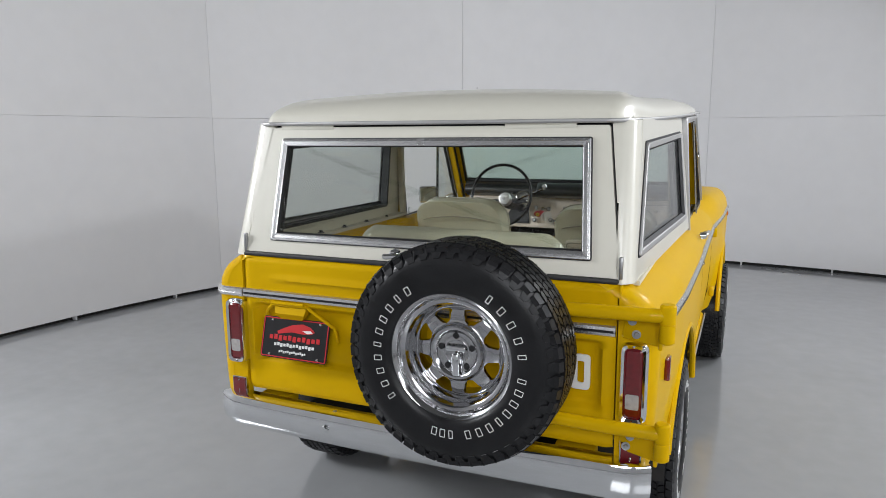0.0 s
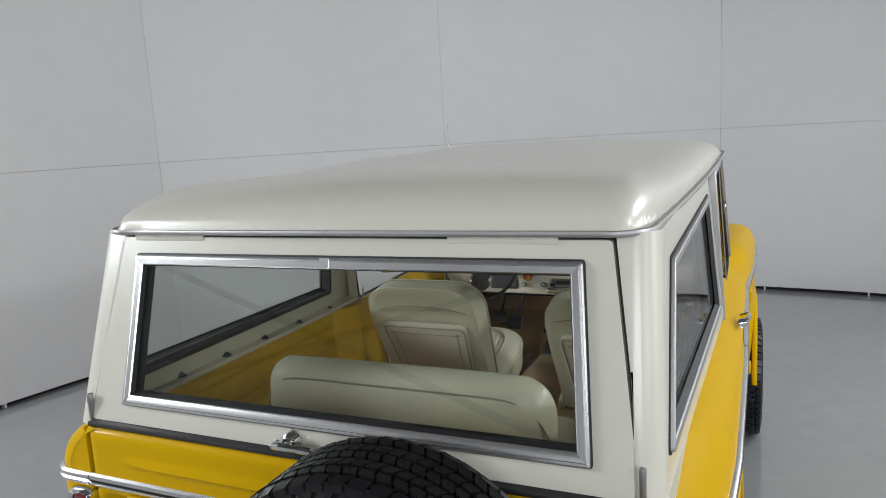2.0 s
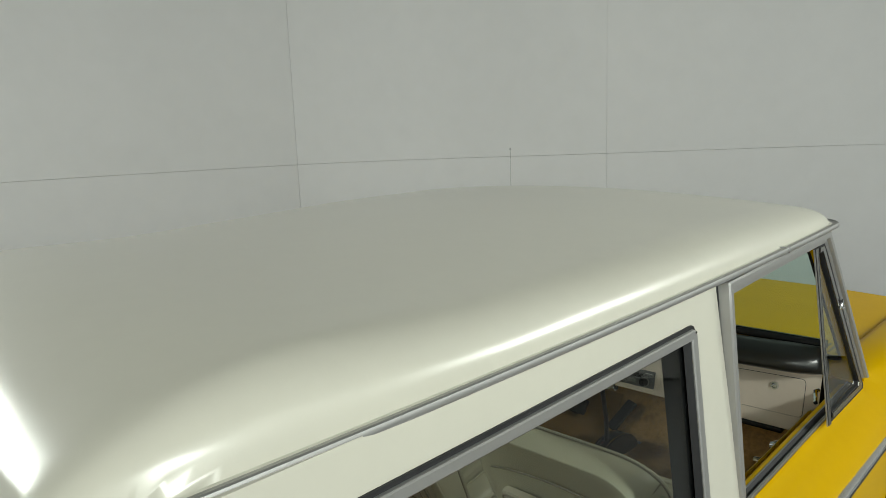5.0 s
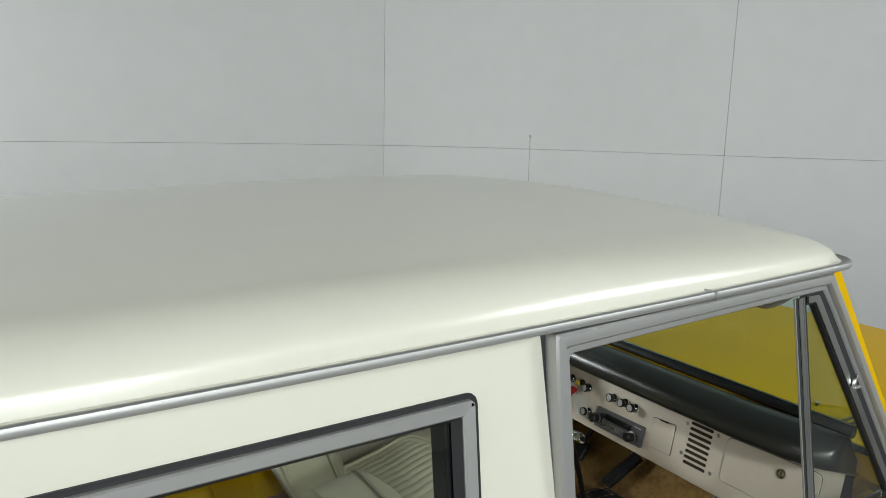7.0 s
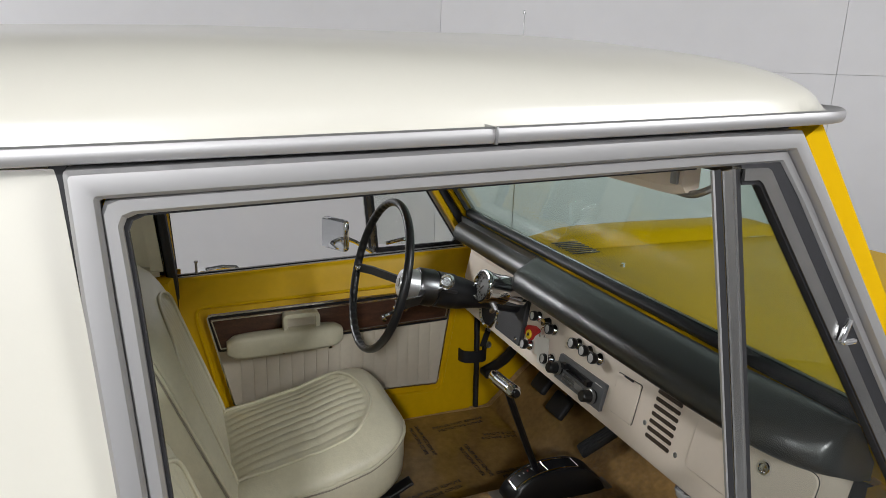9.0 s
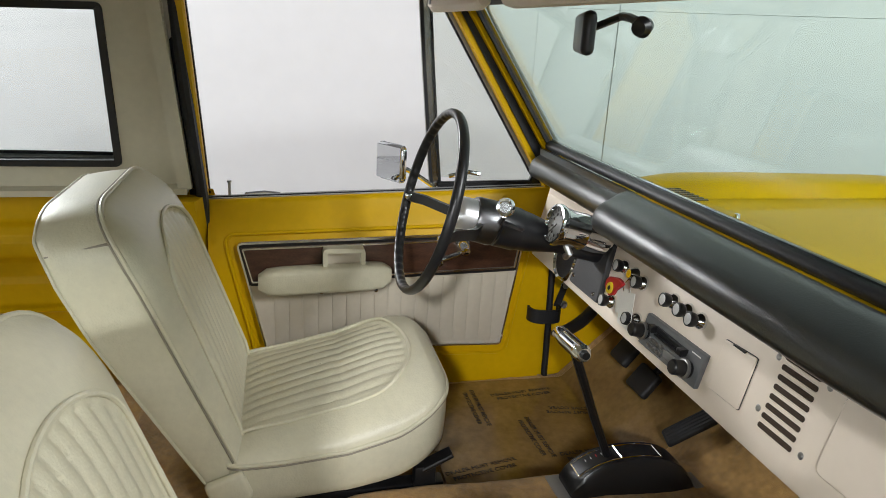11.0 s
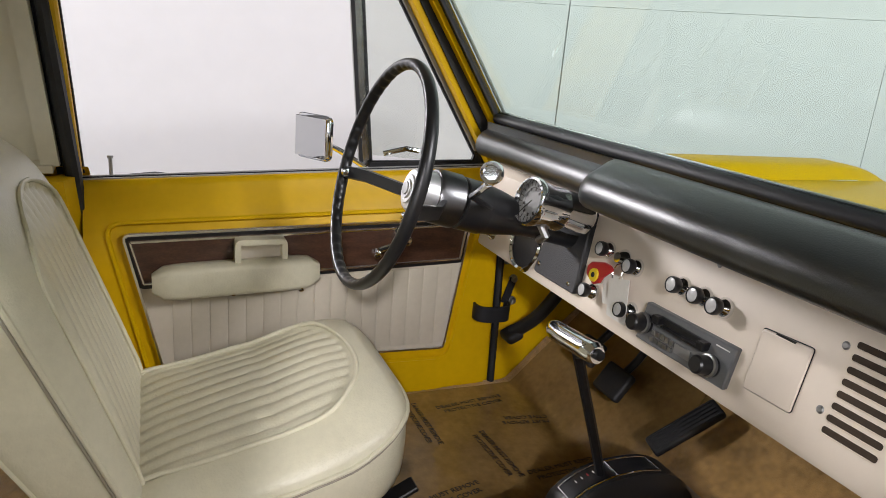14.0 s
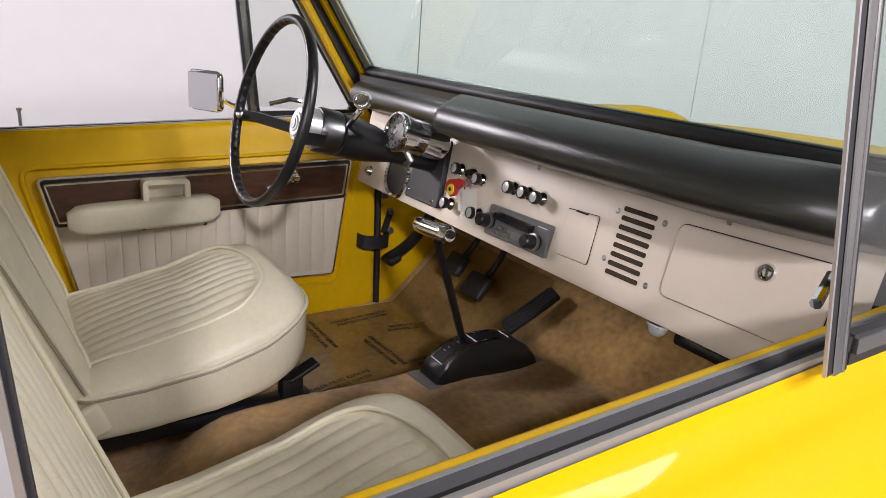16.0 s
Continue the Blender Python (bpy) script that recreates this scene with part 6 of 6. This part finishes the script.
part("dash_pad", pad_roll([-0.1969 + 0.062 * (k / 24) ** 1.6 for k in range(25)] + [-0.13 + 0.01 * k for k in range(1, 72)] + [0.585 + 0.0075 * k for k in range(1, 17)]), PAD, dash, "black padded vinyl dash top", smooth=60)
part("dash_pad", pad_roll([-0.700, -0.697, -0.690] + [-0.68 + 0.012 * k for k in range(1, 40)] + [-0.1975]), PAD, dash, "black padded vinyl dash top over instruments", smooth=60)
part("screen_ledge", box((0.255, 2.298, 1.268), (0.88, 0.040, 0.014), 0.003), YELLOW_IN, dash, "yellow painted strip under the windscreen rubber")
roll = part("screen_gasket", sweep([(-0.70 + 1.40 * k / 20, 2.313, 1.2855) for k in range(21)], [(0.015 * math.cos(a) * (1.0 if math.cos(a) < 0 else 0.8), 0.0125 * math.sin(a)) for a in [2 * math.pi * k / 14 for k in range(14)]]), RUBBER, car, "black rubber roll along the windscreen foot")
part("rubber_lip", sweep([(-0.70 + 1.40 * k / 20, 2.318, 1.2975) for k in range(21)], circle(0.005, 8)), RUBBER, roll)
part("bright_bead", sweep([(-0.70 + 1.40 * k / 20, 2.3145, 1.3015) for k in range(21)], circle(0.0018, 8)), ALU, roll)
# Black box painting the shade under the pad above the instruments.
part("hood_shade", box((-0.48, 2.335, 1.175), (0.42, 0.03, 0.06), 0.01), BLACK, dash)
part("upper_dash", box((-0.485, 2.328, 1.135), (0.40, 0.02, 0.10), 0.006), DASH, dash)
part("courtesy_lamp", disc_knob([(0, 0.020), (0.009, 0.0185), (0.015, 0.012), (0.017, 0.004), (0.020, 0.003), (0.020, 0)], (0.402, 2.290, 0.984), (0, -0.25, -1), 24), KNOB_CAP, dash, "round white courtesy lamp lens")
part("wiring_bracket", box((0.50, 2.33, 0.965), (0.16, 0.05, 0.02), 0.006), BLACK, dash)

# keys, fob and paper tag
keys = thing("key_ring", on_dash(-0.142, 1.092, 0.02), "key ring with red fob and white tag in ignition", "keys")
part("ring", tube([V(on_dash(-0.142 + 0.012 * math.cos(a), 1.092 + 0.016 * math.sin(a), 0.022)) for a in [2 * math.pi * k / 16 for k in range(16)]], 0.0012, 6, True), CHROME, keys)
fob_loop = rounded([(-0.213, 1.067), (-0.217, 1.082), (-0.210, 1.091), (-0.176, 1.100), (-0.159, 1.099), (-0.149, 1.094), (-0.157, 1.086), (-0.169, 1.074), (-0.173, 1.063), (-0.189, 1.056)], 0.006, 4)
fob = part("key_fob", skin([[on_dash(a, b, d) for a, b in q] for q, d in ((inset_loop(fob_loop, 0.002), 0.022), (fob_loop, 0.024), (fob_loop, 0.028), (inset_loop(fob_loop, 0.002), 0.030))]), RED_TAG, keys, "red plastic key fob")
part("fob_disc", disc_knob([(0, 0.003), (0.0115, 0.003), (0.0125, 0)], V(on_dash(-0.190, 1.073, 0.030)), OUT, 24), YELLOW_TAG, fob)
part("disc_mark", disc_knob([(0, 0.0036), (0.0045, 0.0036), (0.005, 0.003)], V(on_dash(-0.190, 1.073, 0.030)), OUT, 16), BLACK, fob, "plain dark oval mark")
for name_, loop_, d_ in (("tag_sleeve", [(-0.178, 1.080), (-0.131, 1.089), (-0.106, 1.039), (-0.159, 1.032)], 0.018), ("paper_tag", [(-0.159, 1.078), (-0.107, 1.091), (-0.082, 1.020), (-0.133, 1.020)], 0.022)):
    part(name_, plate([on_dash(a, b, d_) for a, b in rounded(loop_, 0.003, 3)], OUT * 0.0015), TAG, keys, "white plastic key tag")

# steering wheel and column
WC = V((-0.318, 1.900, 1.227))
WN = V((0, -0.967, 0.254)).normalized()
wu = V((0, 0.254, 0.967)).normalized()
rim = []
for k in range(192):
    a = 2 * math.pi * k / 192
    rim.append(WC + V((1, 0, 0)) * (0.188 * math.cos(a)) + wu * (0.188 * math.sin(a)))
rb = []
for k, p in enumerate(rim):
    a = 2 * math.pi * k / 192
    rad = (p - WC).normalized()
    ring = []
    for j in range(12):
        c = 2 * math.pi * j / 12
        bumpy = 0.0018 * math.cos(a * 48) if math.cos(c) < -0.2 else 0
        ring.append(p + rad * ((0.0088 + bumpy) * math.cos(c)) + WN * (0.0112 * math.sin(c)))
    rb.append(ring)
swheel = part("steering_wheel", loop_skin(rb), BLACK, car, "large black thin-rimmed steering wheel", smooth=60)
HB = WC - WN * 0.105 - wu * 0.010
for ang in (-10, 190):
    a = math.radians(ang)
    d = V((1, 0, 0)) * math.cos(a) + wu * math.sin(a)
    part("spoke", sweep([HB + d * 0.035 - WN * 0.010, HB + d * 0.085 + WN * 0.018, WC + d * 0.142 - WN * 0.028, WC + d * 0.171 - WN * 0.006, WC + d * 0.184], [(-0.012, -0.005), (0.012, -0.005), (0.010, 0.005), (-0.010, 0.005)], False, tuple(WN)), BLACK, swheel)
    part("spoke_clip", box(WC + d * 0.177, (0.018, 0.018, 0.014), 0.004), CHROME, swheel)
part("horn_cap", disc_knob([(0, 0.050), (0.016, 0.050), (0.017, 0.047), (0.024, 0.047), (0.026, 0.044), (0.034, 0.043), (0.038, 0.038), (0.040, 0.030), (0.041, -0.002)], HB, WN, 40), HORN_METAL, swheel, "ringed bright metal horn button")
part("horn_badge", disc_knob([(0, 0.0525), (0.011, 0.0520), (0.012, 0.048)], HB, WN, 24), STEEL, swheel, "plain oval badge shape")
part("hub", disc_knob([(0.030, 0.004), (0.045, 0.003), (0.048, -0.003), (0.049, -0.044), (0.046, -0.048), (0.030, -0.049)], HB, WN, 40), HUB_METAL, swheel, "satin metal steering wheel hub")
col = disc_knob([(0.0, -0.050), (0.044, -0.050), (0.047, -0.053), (0.047, -0.10), (0.045, -0.104), (0.042, -0.13), (0.034, -0.17), (0.029, -0.20), (0.028, -0.34), (0, -0.34)], HB, WN, 36)
column = part("steering_column", col, BLACK, car, "black steering column shroud")
lev = tube([HB - WN * 0.10 + V((0.04, 0, 0.01)), V((-0.20, 2.02, 1.215)), V((-0.078, 1.985, 1.262))], 0.006, 8)
part("gear_lever", lev, CHROME, column, "chrome column stalk")
part("lever_knob", disc_knob([(0, 0.0045), (0.0095, 0.0045), (0.0105, 0.003), (0.0115, 0.006), (0.0150, 0.0065), (0.0165, 0.003), (0.0165, -0.004), (0.009, -0.008), (0, -0.008)], (-0.072, 1.985, 1.278), (0.75, -0.62, 0.2), 24), CHROME, column, "round chrome lever knob")
TA = V((0.03, -0.965, 0.26)).normalized()
TC = V((-0.262, 2.168, 1.190))
tach = part("tachometer", disc_knob([(0, -0.130), (0.026, -0.128), (0.036, -0.117), (0.0385, -0.096), (0.0385, -0.064), (0.0395, -0.062), (0.0395, -0.058), (0.0385, -0.056), (0.039, -0.026), (0.0415, -0.006), (0.0435, -0.004), (0.045, 0.004), (0.043, 0.010), (0.039, 0.011), (0.037, 0.004)], TC, TA, 40), CHROME, column, "round chrome add-on tachometer")
part("dial", disc_knob([(0, -0.002), (0.026, -0.002), (0.027, 0.000), (0.038, 0.002), (0.038, -0.004)], TC, TA, 36), DIAL, tach, "pale tachometer dial")
tm = Matrix.Translation(TC + TA * 0.0028) @ TA.to_track_quat("Z", "Y").to_matrix().to_4x4()
for k in range(16):
    a = math.radians(-50 + 280 * k / 15)
    part("tick", box((0, 0, 0), (0.0016, 0.008, 0.0006)), INK, tach, "", tm @ Matrix.Rotation(a, 4, "Z") @ Matrix.Translation((0, 0.0325, 0)))
for k in range(8):
    a = math.radians(-40 + 260 * k / 7)
    part("figure_bar", box((0, 0, 0), (0.0045, 0.006, 0.0006)), INK, tach, "", tm @ Matrix.Rotation(a, 4, "Z") @ Matrix.Translation((0, 0.0235, -0.002)))
part("needle", box((0, 0, 0), (0.0018, 0.03, 0.001)), INK, tach, "", tm @ Matrix.Rotation(2.4, 4, "Z") @ Matrix.Translation((0, 0.012, 0.0008)))
part("tach_bracket", tube([TC - TA * 0.02 + V((0, 0, -0.03)), TC + V((0.01, 0.03, -0.06)), V((-0.275, 2.20, 1.115))], 0.008, 8), STEEL, tach)

# floor shifter
sh = []
for k in range(21):
    t = k / 20
    y = lerp(2.150, 2.425, t)
    h = 0.082 * max(0.0, 1 - abs(2 * t - 0.96) ** 2.4) ** 0.55
    zb = 0.692
    sh.append([(-0.045 + dx * (1.0 if k not in (0, 20) else 0.9), y, zb + dz * h) for dx, dz in ((-0.036, 0), (-0.036, 0.85), (-0.030, 1.0), (0.030, 1.0), (0.036, 0.85), (0.036, 0))])
shifter = part("floor_shifter", skin(sh), BLACK, car, "black domed floor shifter with chrome T handle", smooth=40)
part("base_plate", box((-0.045, 2.142, 0.698), (0.090, 0.035, 0.006), 0.002), ALU, shifter)
part("base_plate", box((-0.03, 2.432, 0.698), (0.05, 0.02, 0.006), 0.002), ALU, shifter)
arc = [(y, 0.692 + 0.082 * max(0.0, 1 - abs(2 * ((y - 2.15) / 0.275) - 0.96) ** 2.4) ** 0.55 + 0.001) for y in [2.168 + 0.011 * k for k in range(17)]]
for x in (-0.066, -0.024):
    part("bright_edge", tube([(x, y, z) for y, z in arc], 0.0014, 6), CHROME, shifter)
for i in (0, 8, 16):
    part("bright_edge", tube([(-0.066, *arc[i]), (-0.024, *arc[i])], 0.0014, 6), CHROME, shifter)
part("gate_window", skin([[(-0.062, y, z + 0.0004), (-0.028, y, z + 0.0004)] for y, z in arc[:8]], False, False), BLACK, shifter, "dark gear indicator window")
for k in (2, 3, 4, 5):
    part("gate_mark", box((-0.050, arc[k][0], arc[k][1] + 0.0012), (0.006, 0.0018, 0.0006)), RED_INK if k == 4 else WHITE_INK, shifter)
part("lever", tube([(-0.045, 2.235, 0.765), (-0.008, 2.175, 0.88), (0.016, 2.108, 1.030)], 0.0085, 10), BLACK, shifter, "black steel gear lever")
th = sweep([(-0.036, 2.094, 1.050), (-0.028, 2.094, 1.051), (0.0, 2.094, 1.053), (0.050, 2.094, 1.057), (0.070, 2.094, 1.060), (0.078, 2.094, 1.061)], circle(0.0155, 16))
for v in th.verts:
    if v.co.x < -0.034 or v.co.x > 0.076:
        v.co.y, v.co.z = 2.094 + (v.co.y - 2.094) * 0.75, 1.055 + (v.co.z - 1.055) * 0.75
part("t_handle", th, CHROME, shifter, "polished chrome T handle")
part("release_button", disc_knob([(0, 0.008), (0.007, 0.007), (0.008, 0)], (0.078, 2.094, 1.061), (1, 0, 0.06), 14), BLACK, shifter)

# pedals
def pedal(at, size, tilt, arm_to, label):
    pd = part("pedal", box(at, size, 0.008, 3, Matrix.Rotation(math.radians(tilt), 4, "X")), RUBBER, car, label)
    part("pedal_arm", tube(flowing([V(at) + V((0, 0.015, 0.01)), V(at) + V((0.004, 0.055, 0.05)), lerp(V(at), V(arm_to), 0.6) + V((0.004, 0.02, 0)), V(arm_to)]), 0.009, 10), BLACK, pd)
    return pd


pedal((-0.338, 2.475, 0.762), (0.085, 0.022, 0.070), -38, (-0.30, 2.58, 0.99), "black rubber brake pedal")
pedal((-0.428, 2.465, 0.797), (0.075, 0.022, 0.062), -38, (-0.40, 2.57, 1.0), "black rubber clutch pedal")
GM = Matrix.Rotation(math.radians(38), 4, "X") @ Matrix.Rotation(math.radians(-14), 4, "Z")
gas = part("accelerator", box((-0.125, 2.487, 0.770), (0.048, 0.155, 0.016), 0.006, 3, GM), RUBBER, car, "black ribbed accelerator pedal")
for k in range(-2, 3):
    part("rib", box(V((-0.125, 2.487, 0.770)) + GM @ V((k * 0.009, 0, 0.0085)), (0.004, 0.140, 0.003), 0.0008, 1, GM), RUBBER, gas)
brk = tube(flowing([(-0.625, 2.372, 0.768), (-0.605, 2.388, 0.788), (-0.575, 2.415, 0.832), (-0.545, 2.450, 0.910), (-0.52, 2.49, 1.00)]), 0.017, 12)
part("parking_brake_pedal", brk, BLACK, car, "black parking brake pedal arm")
part("brake_pad", box((-0.622, 2.370, 0.762), (0.055, 0.045, 0.026), 0.010, 3, Matrix.Rotation(math.radians(25), 4, "X")), RUBBER, car)
strap = sweep(flowing([(-0.694, 2.292, 0.812), (-0.672, 2.286, 0.811), (-0.652, 2.300, 0.809), (-0.648, 2.335, 0.807), (-0.654, 2.368, 0.806), (-0.676, 2.382, 0.806), (-0.694, 2.380, 0.806)]), [(-0.003, -0.020), (0.003, -0.020), (0.003, 0.020), (-0.003, 0.020)])
for a_, b_ in (((-0.692, 2.296, 0.825), (-0.692, 2.318, 0.882)), ((-0.692, 2.378, 0.820), (-0.692, 2.398, 0.886))):
    sweep([a_, b_], [(-0.010, -0.002), (0.010, -0.002), (0.010, 0.002), (-0.010, 0.002)], False, (1, 0, 0), strap)
part("belt_loop", strap, RUBBER, car, "black webbing loop on kick panel")
for y, z in ((2.319, 0.878), (2.398, 0.883), (2.400, 0.824), (2.375, 0.935)):
    part("bolt", disc_knob([(0, 0.014), (0.007, 0.013), (0.0085, 0.005), (0.012, 0.004), (0.012, 0)], (-0.696, y, z), (1, 0, 0), 10), STEEL, car)

# sun visors, inside mirror
for s, xa, xb in ((1, -0.117, 0.673), (-1, 0.25, 0.70)):
    lo_ = []
    for k in range(49):
        x = s * lerp(xa, xb, k / 48)
        e = math.sqrt(max(0.8, 1 - (abs(k - 24) / 24.6) ** 40))
        lo_.append([(x, 1.964, 1.668), (x, 1.984, 1.668), (x, 1.984, 1.668 - 0.054 * e), (x, 1.975, 1.668 - 0.062 * e), (x, 1.966, 1.668 - 0.060 * e), (x, 1.959, 1.668 - 0.050 * e)])
    visor = part("sun_visor", skin(lo_), VISOR, car, "tan stitched sun visor, folded up", smooth=40)
    part("visor_clip", box((s * 0.664, 1.956, 1.632), (0.012, 0.004, 0.018), 0.0015), STEEL, visor)
    part("visor_arm", tube(flowing([(s * 0.655, 1.972, 1.612), (s * 0.678, 1.975, 1.613), (s * 0.700, 1.985, 1.626), (s * 0.715, 2.01, 1.648)]), 0.0045, 10), STEEL, visor)
part("header_rail", box((0, 2.02, 1.672), (1.42, 0.06, 0.03), 0.01), CREAM_IN, car)
mirr = box((0.0, 2.064, 1.574), (0.205, 0.020, 0.062), 0.009, 3, Matrix.Rotation(math.radians(-20), 4, "Z"))
tube([(0.02, 2.075, 1.585), (0.08, 2.085, 1.600), (0.15, 2.062, 1.596), (0.19, 2.055, 1.590)], 0.006, 8, False, mirr)
disc_knob([(0, 0.010), (0.010, 0.009), (0.014, 0.0), (0.010, -0.012), (0, -0.013)], (0.203, 2.052, 1.584), (0.5, -0.8, -0.2), 14, mirr)
part("inside_mirror", mirr, BLACK, car, "black inside rear-view mirror")
